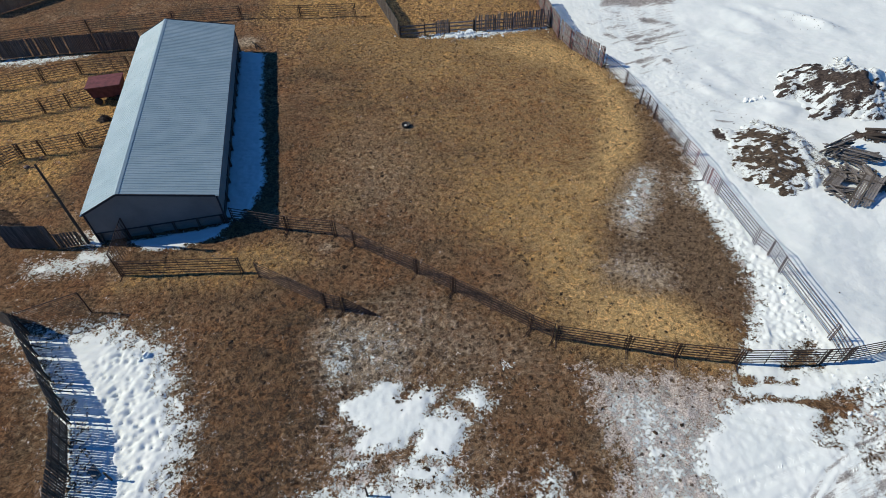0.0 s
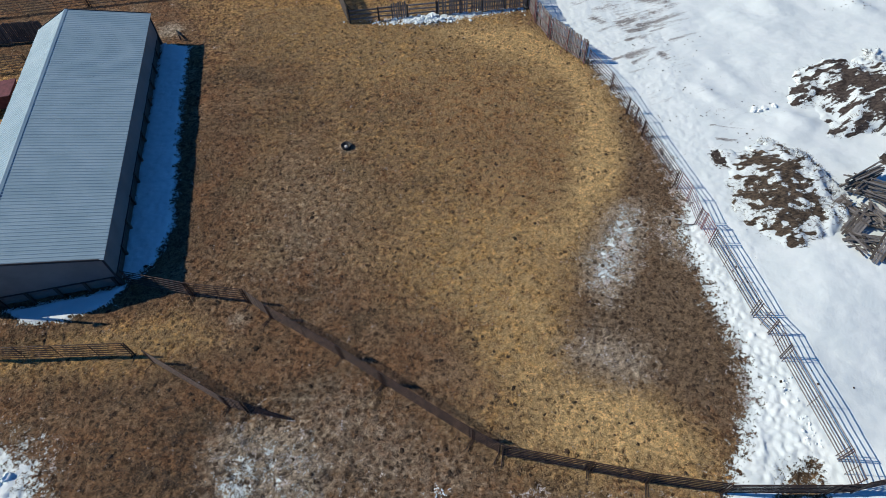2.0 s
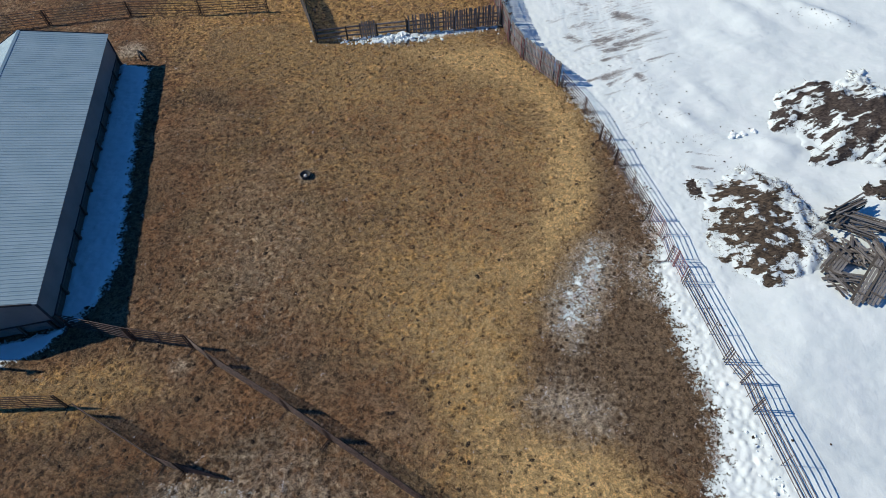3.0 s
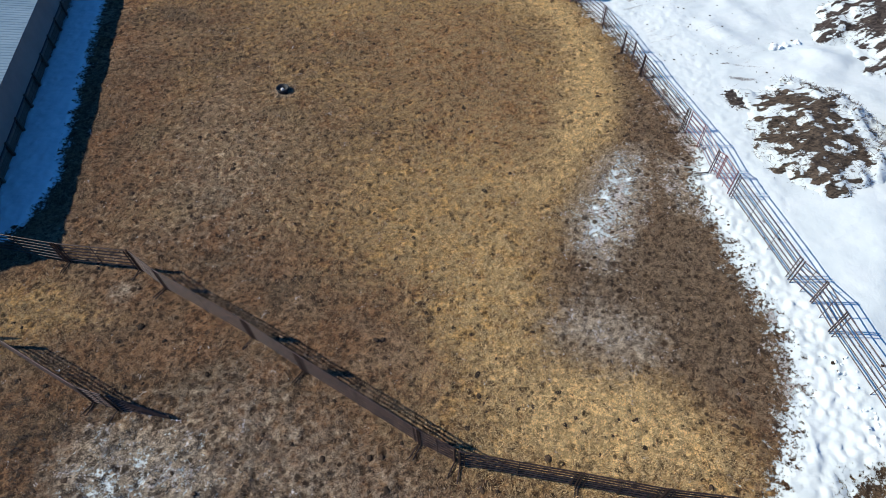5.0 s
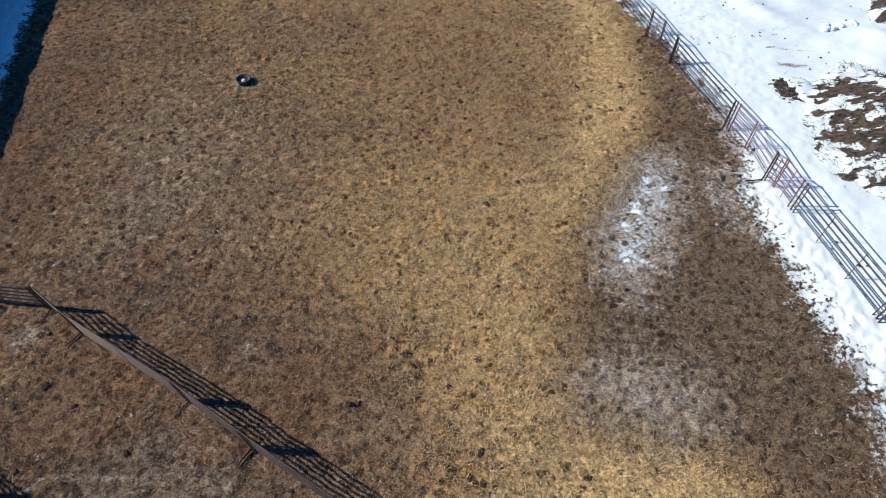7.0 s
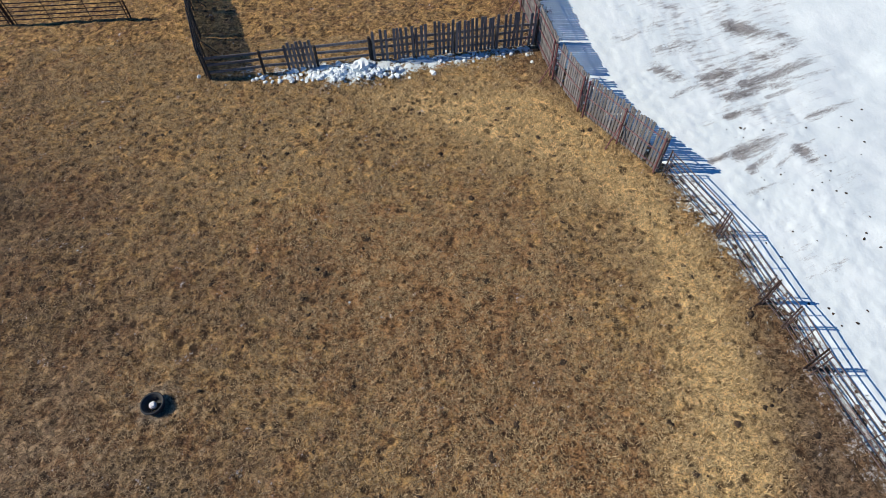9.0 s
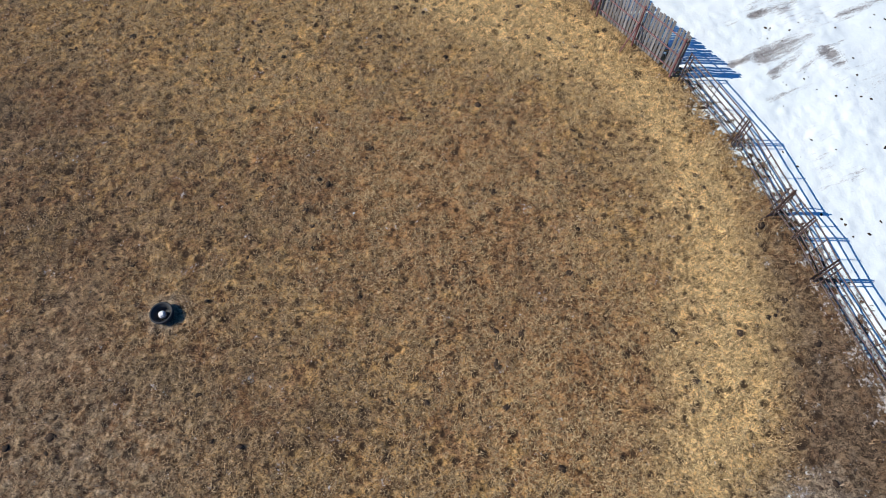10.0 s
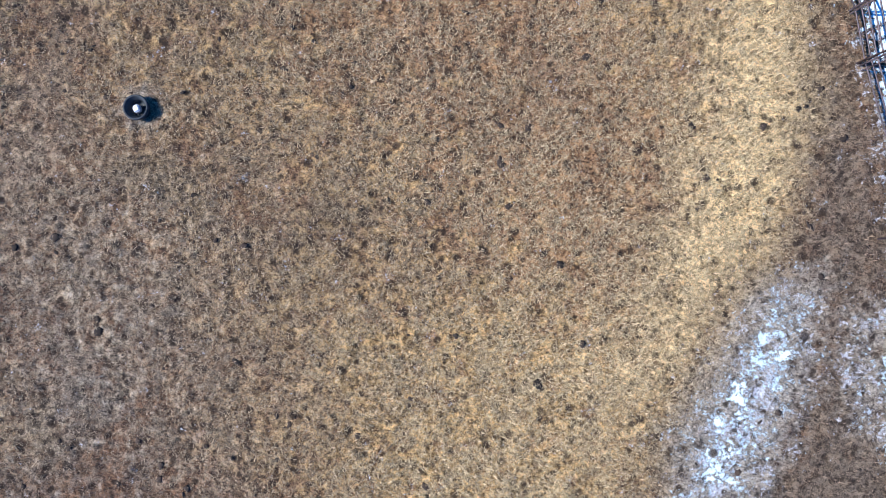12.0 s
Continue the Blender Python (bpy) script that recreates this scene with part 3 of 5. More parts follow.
# wheel tracks with lugs, pressed into the snow
TRACKS = [((16.0, 15.6), (20.9, 14.6)), ((15.6, 14.5), (20.6, 12.9)), ((13.8, 10.3), (20.0, 12.1)), ((14.4, 8.5), (18.2, 9.9)),
          ((1.2, 4.8), (3.8, 9.9)), ((4.0, 4.0), (4.6, 9.8)), ((17.0, 7.1), (18.6, 9.4)), ((18.6, 9.4), (20.9, 11.5)), ((20.9, 11.5), (25.0, 13.5))]


def lugs_at(x, y):
    out = np.zeros(x.shape)
    for (ax, ay), (bx, by) in TRACKS:
        L = math.hypot(bx - ax, by - ay)
        dx, dy = (bx - ax) / L, (by - ay) / L
        u = (x - ax) * dx + (y - ay) * dy
        for shift in (0.0, 0.62):
            v = (x - ax) * -dy + (y - ay) * dx - shift
            on = np.clip((0.26 - np.abs(v)) / 0.06, 0, 1) * np.clip(u / 0.3, 0, 1) * np.clip((L - u) / 0.3, 0, 1)
            out = np.minimum(out, -on * 0.045)
    return out


def tyre_lugs():
    """The ridges that tractor tyres left, slanting to both sides of each wheel's line."""
    rnd = random.Random(2)
    pts = []
    for (ax, ay), (bx, by) in TRACKS:
        L = math.hypot(bx - ax, by - ay)
        d = Vector(((bx - ax) / L, (by - ay) / L, 0))
        n = Vector((-d.y, d.x, 0))
        for shift in (0.0, 0.62):
            s = 0.2
            while s < L - 0.2:
                for side in (-1, 1):
                    p = Vector((ax, ay, 0)) + d * (s + (0.12 if side > 0 else 0)) + n * (shift + side * 0.02)
                    if rnd.random() < 0.9:
                        pts.append((p, p + n * side * 0.21 - d * 0.17, d))
                s += 0.19
    zs = height_at(np.array([p.x for p, _, _ in pts]), np.array([p.y for p, _, _ in pts]))
    cover = snow_at(np.array([p.x for p, _, _ in pts]), np.array([p.y for p, _, _ in pts]))
    verts, faces = [], []
    for (p, q, d), z, c in zip(pts, zs, cover):
        if c < 0.6:
            continue
        k, w, up = len(verts), d * rnd.uniform(0.035, 0.05), Vector((0, 0, 1))
        p, q = p + up * (float(z) - 0.02), q + up * (float(z) - 0.02)
        h = up * rnd.uniform(0.020, 0.030)
        verts += [p - w, p + w, p + h, q - w * 0.8, q + w * 0.8, q + h * 0.8]
        faces += [(k, k + 2, k + 5, k + 3), (k + 1, k + 4, k + 5, k + 2), (k, k + 1, k + 2), (k + 3, k + 5, k + 4)]
    me = raw("tyre_tracks", verts, faces, SNOW)
    tagged(new("tyre_tracks", me), "tractor tyre tread ridges pressed into the snow", "tyre tracks", kind="stuff")


def pats_at(x, y):
    """Droppings and hoof marks: how deep inside one, 0 to 1."""
    d, own = jittered(x, y, 1.0, 101)
    a = np.where(own > 0.45, np.clip(1.25 - d / (0.05 + 0.11 * own), 0, 1), 0)
    d, own = jittered(x, y, 2.3, 151)
    b = np.where(own > 0.4, np.clip(1.3 - d / (0.08 + 0.15 * own), 0, 1), 0)
    clean = np.maximum.reduce([depth_in(x, y, SNOW_EAST) / 1.2, depth_in(x, y, SNOW_WEST) / 1.5, depth_in(x, y, SNOW_MID) / 3.0])
    return np.maximum(a, b) * np.clip(1.6 - np.hypot(x - 2, y - 35) / 40, 0, 1) * np.clip(1 - clean, 0, 1)


def hoofs_at(x, y):
    """Hoof marks trodden into the litter: how deep inside one, 0 to 1."""
    d, own = jittered(x, y, 0.62, 201)
    a = np.where(own > 0.34, np.clip(1.4 - d / (0.07 + 0.11 * own), 0, 1), 0)
    return a * np.clip(0.35 + 1.3 * fbm(x * 0.45, y * 0.45, 3, 211), 0, 1)


random.seed(11)
HOLES = [(random.uniform(-22, -15.2), random.uniform(5, 21.5), random.uniform(0.09, 0.17)) for _ in range(430)]


def height_at(x, y):
    s = snow_at(x, y)
    rough = (fbm(x * 2.8, y * 2.8, 2, 5) - 0.5) * 0.17 + (fbm(x * 0.8, y * 0.8, 3, 9) - 0.5) * 0.12
    near = np.clip(1.5 - np.hypot(x - 2, y - 35) / 60, 0, 1)
    z = rough * near
    lid = np.clip((s - 0.4) / 0.5, 0, 1)
    lid = lid * lid * (3 - 2 * lid)
    drift = (fbm(x * 0.13, y * 0.13, 3, 21) - 0.45) * 0.9 + (fbm(x * 0.5, y * 0.5, 3, 31) - 0.5) * 0.16
    open_snow = np.clip(depth_in(x, y, SNOW_EAST) / 9, 0, 1) * np.clip((x - 18) / 6, 0, 1)
    z = z * (1 - 0.6 * lid) + lid * (0.10 + 0.04 * fbm(x * 1.6, y * 1.6, 3, 41)) + open_snow * drift * near
    # wind-carved ridges and a ploughed bank on the open snow
    for (ax, ay), (bx, by), wide, high in RIDGES:
        ex, ey = bx - ax, by - ay
        t = np.clip(((x - ax) * ex + (y - ay) * ey) / (ex * ex + ey * ey), 0, 1)
        d = np.hypot(x - ax - t * ex, y - ay - t * ey) / wide
        z = z + 0.7 * high * np.exp(-d * d) * np.sin(math.pi * (0.08 + 0.84 * t)) * (0.6 + 0.8 * fbm(x * 0.7, y * 0.7, 3, 111))
    lee = np.clip(depth_in(x, y, CREST) / 4.5, 0, 1)
    z = z + open_snow * (0.22 - 0.50 * lee * (2 - lee)) * np.clip((34.5 - y) / 6, 0, 1)
    z = z + fill(x, y, SNOW_WEST, 1.5) * lid * (fbm(x * 3.6, y * 3.6, 2, 91) - 0.5) * 0.17
    # snow and slush churned by hooves along the fence and at the corner
    z = z + (fill(x, y, TRODDEN, 0.8) + fill(x, y, SLUSH_EAST, 2.0, 0.8)) * lid * (fbm(x * 4.3, y * 4.3, 2, 81) - 0.5) * 0.26
    # lumps of cleared snow along the picket fence
    z = z + fill(x, y, PICKET_SNOW, 0.4) * np.clip(1.2 - np.abs(x - 2.4) / 3, 0, 1) * fbm(x * 2.6, y * 2.6, 4, 61) * 0.42
    z = z + lugs_at(x, y) * lid + 0.03 * pats_at(x, y) - 0.05 * hoofs_at(x, y) * (1 - lid)
    # trodden holes
    for hx, hy, hr in HOLES:
        k = (np.abs(x - hx) < 0.6) & (np.abs(y - hy) < 0.6)
        z[k] -= lid[k] * 0.15 * np.exp(-((x[k] - hx) ** 2 + (y[k] - hy) ** 2) / (hr * hr))
    return z


SHEET = {}


def on_sheet(name, x, y):
    """A value of the ground at x, y, between its grid points."""
    i = np.clip(np.searchsorted(SHEET["xs"], x) - 1, 0, len(SHEET["xs"]) - 2)
    j = np.clip(np.searchsorted(SHEET["ys"], y) - 1, 0, len(SHEET["ys"]) - 2)
    u = (x - SHEET["xs"][i]) / (SHEET["xs"][i + 1] - SHEET["xs"][i])
    v = (y - SHEET["ys"][j]) / (SHEET["ys"][j + 1] - SHEET["ys"][j])
    a = SHEET[name]
    return (a[j, i] * (1 - u) + a[j, i + 1] * u) * (1 - v) + (a[j + 1, i] * (1 - u) + a[j + 1, i + 1] * u) * v


def build_ground():
    xs = axis(-23.0, 24.5, 0.105, (-62, 60), 0.32, 1800)
    ys = axis(6.0, 62.0, 0.105, (-10, 85), 0.32, 1800)
    gx, gy = np.meshgrid(xs, ys)
    x, y = gx.ravel(), gy.ravel()
    z = height_at(x, y)
    n, m = len(xs), len(ys)
    i = np.arange((m - 1) * (n - 1))
    q = i // (n - 1) * n + i % (n - 1)
    faces = np.stack([q, q + 1, q + 1 + n, q + n], 1)
    me = bpy.data.meshes.new("ground")
    me.vertices.add(len(x)), me.loops.add(4 * len(faces)), me.polygons.add(len(faces))
    me.vertices.foreach_set("co", np.stack([x, y, z], 1).ravel())
    me.loops.foreach_set("vertex_index", faces.ravel())
    me.polygons.foreach_set("loop_start", np.arange(len(faces)) * 4)
    me.polygons.foreach_set("use_smooth", np.ones(len(faces), bool))
    me.update(calc_edges=True)
    straw = np.maximum.reduce([fill(x, y, STRAW_YARD, 2.5, 0.60), fill(x, y, GOLD, 2.0, 1.0), fill(x, y, GOLD_SOUTH, 2.2, 0.95),
                               fill(x, y, GOLD_WEST, 1.2, 0.85), fill(x, y, PENS, 3.0, 0.75)])
    straw = straw + (fbm(x * 0.22, y * 0.22, 3, 71) - 0.5) * 0.5
    straw = straw - fill(x, y, [(-26.0, 30.0), (-2.0, 26.0), (0.5, 40.0), (-3.0, 48.0), (-12.0, 60.0), (-30.0, 75.0)], 4.0, 0.30)
    straw = straw - fill(x, y, BROWN_BAND, 2.2, 0.42) + fill(x, y, GOLD_MID, 2.5, 0.22)
    gold = np.maximum(fill(x, y, GOLD, 2.6, 1.15), fill(x, y, GOLD_SOUTH, 2.6)) + fill(x, y, GOLD_MID, 3.0, 0.4)
    dark = fill(x, y, DARK_YARD, 2.2, 0.95)
    grey = np.maximum(fill(x, y, GREY_YARD, 1.4, 0.78), fill(x, y, GREY_SOUTH, 2.4, 0.50))
    grey = np.maximum.reduce([grey, fill(x, y, FROST_SOUTH, 1.5, 0.92), fill(x, y, FROST_NORTH, 1.1, 1.0), fill(x, y, FROST_EAST, 1.2, 0.75), fill(x, y, GREY_WEST, 4.5, 0.38),
                               fill(x, y, SNOW_HALO, 3.0, 0.36), fill(x, y, MOTTLED, 3.5, 0.6), fill(x, y, SNOW_WEST, 4.5, 0.6)])
    for px, py, wide, level in ((-3.85, 44.85, 0.9, 0.75), (-23.0, 62.6, 1.4, 0.85), (-9.2, 29.3, 0.9, 0.6)):
        grey = np.maximum(grey, level * np.exp(-((x - px) ** 2 + (y - py) ** 2) / wide ** 2))
    for name, v in (("snow", snow_at(x, y)), ("straw", straw), ("gold", gold), ("russet", np.maximum.reduce([fill(x, y, RUSSET, 3.0), fill(x, y, RUSSET_B, 3.0), fill(x, y, BROWN_BAND, 2.0)])), ("dark", dark), ("grey", grey), ("grime", grime_at(x, y)), ("slush", slush_at(x, y)), ("stain", stain_at(x, y)), ("pat", pats_at(x, y)), ("hoof", hoofs_at(x, y))):
        me.attributes.new(name, "FLOAT", "POINT").data.foreach_set("value", v.astype(np.float32))
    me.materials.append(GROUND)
    SHEET.update(xs=xs, ys=ys, z=z.reshape(m, n), snow=snow_at(x, y).reshape(m, n), tone=np.clip(straw * 0.8 + gold * 0.45 - dark * 0.7, 0, 1).reshape(m, n), ash=np.clip(grey - 0.15, 0, 1).reshape(m, n))
    return tagged(new("ground", me), "trampled brown straw yard with melting snow patches", "ground", kind="structure")


build_ground()
tyre_lugs()


def z_at(x, y):
    return float(on_sheet("z", np.array([float(x)]), np.array([float(y)]))[0])


# ---- the barn ----
BARN = Matrix.Translation((-26.95, 30.4, 0)) @ Matrix.Rotation(radians(11.2), 4, "Z")
BW, BL, EAVE, RIDGE_X, RIDGE_Z, SKIRT = 9.5, 28.6, 3.05, 2.9, 4.45, 0.95


def in_barn(x, y, z):
    return BARN @ Vector((x, y, z))


def ribbed_sheet(width, length, ribs, rise=0.028):
    """A sheet along local x (length) and y (width) with raised ribs that run along x, 6 mm thick at the rim."""
    bm = bmesh.new()
    prof = []
    pitch = width / ribs
    for k in range(ribs):
        c = (k + 0.5) * pitch
        prof += [(c - 0.065, 0), (c - 0.03, rise), (c + 0.03, rise), (c + 0.065, 0)]
    prof = [(0, 0)] + prof + [(width, 0)]
    rows = [[bm.verts.new((x, y, z - d)) for y, z in prof] for x, d in ((0, 0.02), (0, 0), (length, 0), (length, 0.02))]
    for r0, r1 in zip(rows, rows[1:]):
        for k in range(len(prof) - 1):
            bm.faces.new((r0[k], r1[k], r1[k + 1], r0[k + 1]))
    bmesh.ops.recalc_face_normals(bm, faces=bm.faces)
    return bm


def sheets(name, mat, parent, corner, along, up, count, width, length, ribs):
    """Lays `count` sheets side by side; along: the way of the row, up: the way of the ribs."""
    along, up = Vector(along).normalized(), Vector(up).normalized()
    normal = up.cross(along)
    me = None
    for k in range(count):
        o = Vector(corner) + along * width * k
        m = Matrix((up, along, normal)).transposed().to_4x4()
        m.translation = o + normal * (0.003 * (k % 2))
        if me is None:
            ob = part(name, ribbed_sheet(width, length, ribs), mat, None, m=BARN @ m)
            me = ob.data
        else:
            ob = new(name, me)
            ob.matrix_basis = BARN @ m
        adopt(ob, parent)


def slab(name, poly, thick, mat, parent, label=""):
    """A thick plate through the outline (barn coordinates), thickness along its own normal."""
    bm = bmesh.new()
    lo = [bm.verts.new(in_barn(*p)) for p in poly]
    n = (lo[1].co - lo[0].co).cross(lo[2].co - lo[0].co).normalized() * thick
    hi = [bm.verts.new(v.co + n) for v in lo]
    bm.faces.new(lo[::-1]), bm.faces.new(hi)
    for k in range(len(lo)):
        j = (k + 1) % len(lo)
        bm.faces.new((lo[k], lo[j], hi[j], hi[k]))
    return part(name, bm, mat, parent, label)


def build_barn():
    b = thing("barn", BARN.translation, "long grey metal barn with an uneven gable roof", "barn")
    o = 0.22
    # roof: deck, then ribbed sheets on both slopes
    west = Vector((RIDGE_X, 0, RIDGE_Z - EAVE)).normalized()
    east = Vector((BW - RIDGE_X, 0, EAVE - RIDGE_Z)).normalized()
    we = Vector((0, 0, EAVE)) - west * o
    ee = Vector((BW, 0, EAVE)) + east * o
    deck_w = slab("roof", [(we.x, -o, we.z), (RIDGE_X, -o, RIDGE_Z), (RIDGE_X, BL + o, RIDGE_Z), (we.x, BL + o, we.z)], -0.07, TRIM, b, "dark roof deck under the sheets")
    deck_e = slab("roof", [(RIDGE_X, -o, RIDGE_Z), (ee.x, -o, ee.z), (ee.x, BL + o, ee.z), (RIDGE_X, BL + o, RIDGE_Z)], -0.07, TRIM, b, "dark roof deck under the sheets")
    count = 32
    w = (BL + 2 * o) / count
    lift = 0.012
    len_w = (Vector((RIDGE_X, 0, RIDGE_Z)) - we).length
    len_e = (ee - Vector((RIDGE_X, 0, RIDGE_Z))).length
    nw = Vector((-west.z, 0, west.x))
    ne = Vector((-east.z, 0, east.x))
    sheets("roof_sheet", ROOF, deck_w, Vector((we.x, -o, we.z)) + nw * lift - west * 0.03, (0, 1, 0), west, count, w, len_w, 3)
    sheets("roof_sheet", ROOF, deck_e, Vector((RIDGE_X, -o, RIDGE_Z)) + ne * lift, (0, 1, 0), east, count, w, len_e + 0.03, 3)
    bm = bmesh.new()
    prof = [(-0.2, -0.2 * west.z / west.x + 0.055), (0, 0.075), (0.2, 0.2 * east.z / east.x + 0.055)]
    rows = [[bm.verts.new(in_barn(RIDGE_X + px, y, RIDGE_Z + pz)) for px, pz in prof] for y in (-o, BL + o)]
    for k in range(2):
        bm.faces.new((rows[0][k], rows[0][k + 1], rows[1][k + 1], rows[1][k]))
    ext = bmesh.ops.extrude_face_region(bm, geom=bm.faces[:])
    bmesh.ops.translate(bm, verts=[v for v in ext["geom"] if isinstance(v, bmesh.types.BMVert)], vec=(0, 0, -0.02))
    bmesh.ops.recalc_face_normals(bm, faces=bm.faces)
    part("ridge_cap", bm, ROOF, b, "folded metal ridge cap")
    # walls of sheet metal above a dark board skirt
    t = 0.1
    for y, sgn, nm in ((0, 1, "wall"), (BL, -1, "wall")):
        pts = [(0, y, SKIRT), (BW, y, SKIRT), (BW, y, EAVE - 0.01), (RIDGE_X, y, RIDGE_Z - 0.01), (0, y, EAVE - 0.01)]
        slab(nm, pts if sgn < 0 else pts, -t if sgn > 0 else t, SIDING, b, "grey sheet metal gable wall")
    # long walls of ribbed sheets
    for x, sgn in ((0, -1), (BW, 1)):
        wall = slab("wall", [(x, 0.1, SKIRT), (x, BL - 0.1, SKIRT), (x, BL - 0.1, EAVE - 0.02), (x, 0.1, EAVE - 0.02)], 0.08 if sgn < 0 else -0.08, SIDING, b, "grey sheet metal side wall")
    # skirt boards, posts
    for k in range(13):
        y = 0.15 + (BL - 0.3) * k / 12
        for x, out in ((0.1, -0.14), (BW - 0.1, 0.14)):
            bar("post", in_barn(x + out * 0.9, y, -0.15), in_barn(x + out * 0.9, y, SKIRT + 0.12), 0.16, 0.16, POSTWOOD, b, "box", side=in_barn(1, 0, 0) - in_barn(0, 0, 0))
    for k in range(6):
        x = 0.25 + (BW - 0.5) * k / 5
        for y, out in ((0, -0.05), (BL, 0.05)):
            bar("post", in_barn(x, y + out, -0.15), in_barn(x, y + out, SKIRT + 0.05), 0.15, 0.15, POSTWOOD, b, "box", side=in_barn(1, 0, 0) - in_barn(0, 0, 0))
    for k in range(3):
        z = 0.1 + k * 0.31
        for a, c, mat in (((0.12, 0.1), (0.12, BL - 0.1), SLATDARK), ((BW - 0.12, 0.1), (BW - 0.12, BL - 0.1), SLATDARK), ((0.1, 0.14), (BW - 0.1, 0.14), SIDING), ((0.1, BL - 0.14), (BW - 0.1, BL - 0.14), SIDING)):
            bar("skirt_board", in_barn(*a, z), in_barn(*c, z), 0.05, 0.29, mat, b, "box")
    # trim along gable and eaves
    for a, c in (((0, -o, EAVE), (RIDGE_X, -o, RIDGE_Z)), ((RIDGE_X, -o, RIDGE_Z), (BW, -o, EAVE)),
                 ((0, BL + o, EAVE), (RIDGE_X, BL + o, RIDGE_Z)), ((RIDGE_X, BL + o, RIDGE_Z), (BW, BL + o, EAVE))):
        bar("trim", in_barn(*a), in_barn(*c), 0.05, 0.16, TRIM, b, "box")
    for x, y in ((-0.03, -0.03), (BW + 0.03, -0.03), (BW + 0.03, BL + 0.03), (-0.03, BL + 0.03)):
        bar("corner_trim", in_barn(x, y, -0.1), in_barn(x, y, EAVE), 0.1, 0.1, TRIM, b, "box")
    bar("sill_trim", in_barn(0, -0.03, SKIRT), in_barn(BW, -0.03, SKIRT), 0.06, 0.08, TRIM, b, "box")
    bar("sill_trim", in_barn(BW + 0.03, 0, SKIRT), in_barn(BW + 0.03, BL, SKIRT), 0.06, 0.08, TRIM, b, "box")


build_barn()


# ---- fences ----
def steel_panel(a, b, height=1.56, rails=6, mat=RUST, uprights=1, foot=0, label="", drop=0.0, pipe=0.062):
    """One free-standing pipe panel from a to b; foot: +1 or -1 puts ground runners on that side."""
    a, b = Vector((*a, 0)), Vector((*b, 0))
    f = thing("fence_panel", a, label or "rusty brown steel pipe corral panel", "fence", "corral panels")
    d = (b - a).normalized()
    n = Vector((-d.y, d.x, 0))
    za, zb = z_at(a.x, a.y), z_at(b.x, b.y)
    for k in range(rails):
        h = 0.28 + (height - 0.28) * k / (rails - 1)
        sag = random.uniform(-0.012, 0.012)
        bar("rail", a + Vector((0, 0, h + za)), b + Vector((0, 0, h * (1 - drop) + zb + sag)), pipe, pipe, mat, f)
    L = (b - a).length
    spots = [0.05, L - 0.05] + [L * (k + 1) / (uprights + 1) for k in range(uprights)]
    for k, s in enumerate(spots):
        p = a + d * s
        g = za + (zb - za) * s / L
        hh = height * (1 - drop * s / L)
        thick = pipe * 1.35 if k < 2 else pipe * 0.75
        bar("upright", p + Vector((0, 0, g - 0.1)), p + Vector((0, 0, g + hh + 0.05)), thick, thick, mat, f)
        if k < 2 and L > 2.5:
            q = p + d * (0.17 if k == 0 else -0.17)
            bar("upright", q + Vector((0, 0, g - 0.05)), q + Vector((0, 0, g + hh)), pipe, pipe, mat, f)
        if foot and k < 2:
            bar("foot", p - n * foot * 0.15 + Vector((0, 0, g + 0.06)), p + n * foot * 0.7 + Vector((0, 0, g + 0.05)), 0.055, 0.055, mat, f)
    return f


def panel_run(points, **kw):
    for p, q in zip(points, points[1:]):
        steel_panel(p, q, **kw)


random.seed(5)
# middle run, from the barn to the south-east corner
panel_run([(-17.1, 32.2), (-12.6, 31.15), (-8.8, 30.55)], foot=-1)
panel_run([(-8.7, 30.5), (-7.2, 29.35), (-2.4, 26.45), (0.15, 24.7), (5.2, 21.35), (6.6, 20.6)], foot=-1, uprights=1)
panel_run([(6.7, 20.5), (11.1, 19.6), (14.0, 18.95), (17.6, 18.4)], foot=-1)
panel_run([(17.6, 18.35), (22.65, 18.2), (23.9, 18.2)], foot=0, uprights=2)
panel_run([(24.0, 18.25), (28.4, 19.0), (33.5, 20.3)], foot=0)
# short run south of the barn
steel_panel((-24.0, 26.9), (-15.1, 27.0), uprights=3, foot=-1)
panel_run([(-13.9, 26.5), (-8.6, 23.55), (-7.4, 23.15)], foot=-1)
steel_panel((-7.3, 23.15), (-5.1, 22.75), uprights=0, drop=0.85, label="bent steel corral panel that sags to the ground")
# east run along the open snow
SNOWSIDE = "grey-brown steel pipe panel at the snow"
panel_run([(23.92, 18.4), (23.9, 19.8), (23.12, 25.65), (22.97, 27.2), (22.52, 28.45)], mat=GREYPIPE, pipe=0.046, label=SNOWSIDE)
panel_run([(22.5, 28.5), (21.55, 34.05)], mat=GREYPIPE, pipe=0.046, uprights=2, label=SNOWSIDE)
panel_run([(21.53, 34.15), (21.35, 35.4), (21.12, 35.85)], mat=REDPIPE, pipe=0.045, uprights=1, label="faded red steel gate panel at the snow")
panel_run([(21.15, 35.95), (21.13, 38.0)], mat=PINKPIPE, pipe=0.042, uprights=0, label="weathered pinkish steel gate panel at the snow")
panel_run([(21.12, 38.05), (20.75, 39.35)], mat=REDPIPE, pipe=0.045, uprights=0, label="faded red steel gate panel at the snow")
panel_run([(20.7, 39.4), (19.45, 44.92), (19.25, 46.6), (18.86, 47.7), (18.15, 50.95), (16.75, 54.45)], mat=GREYPIPE, pipe=0.046, uprights=1, label=SNOWSIDE)
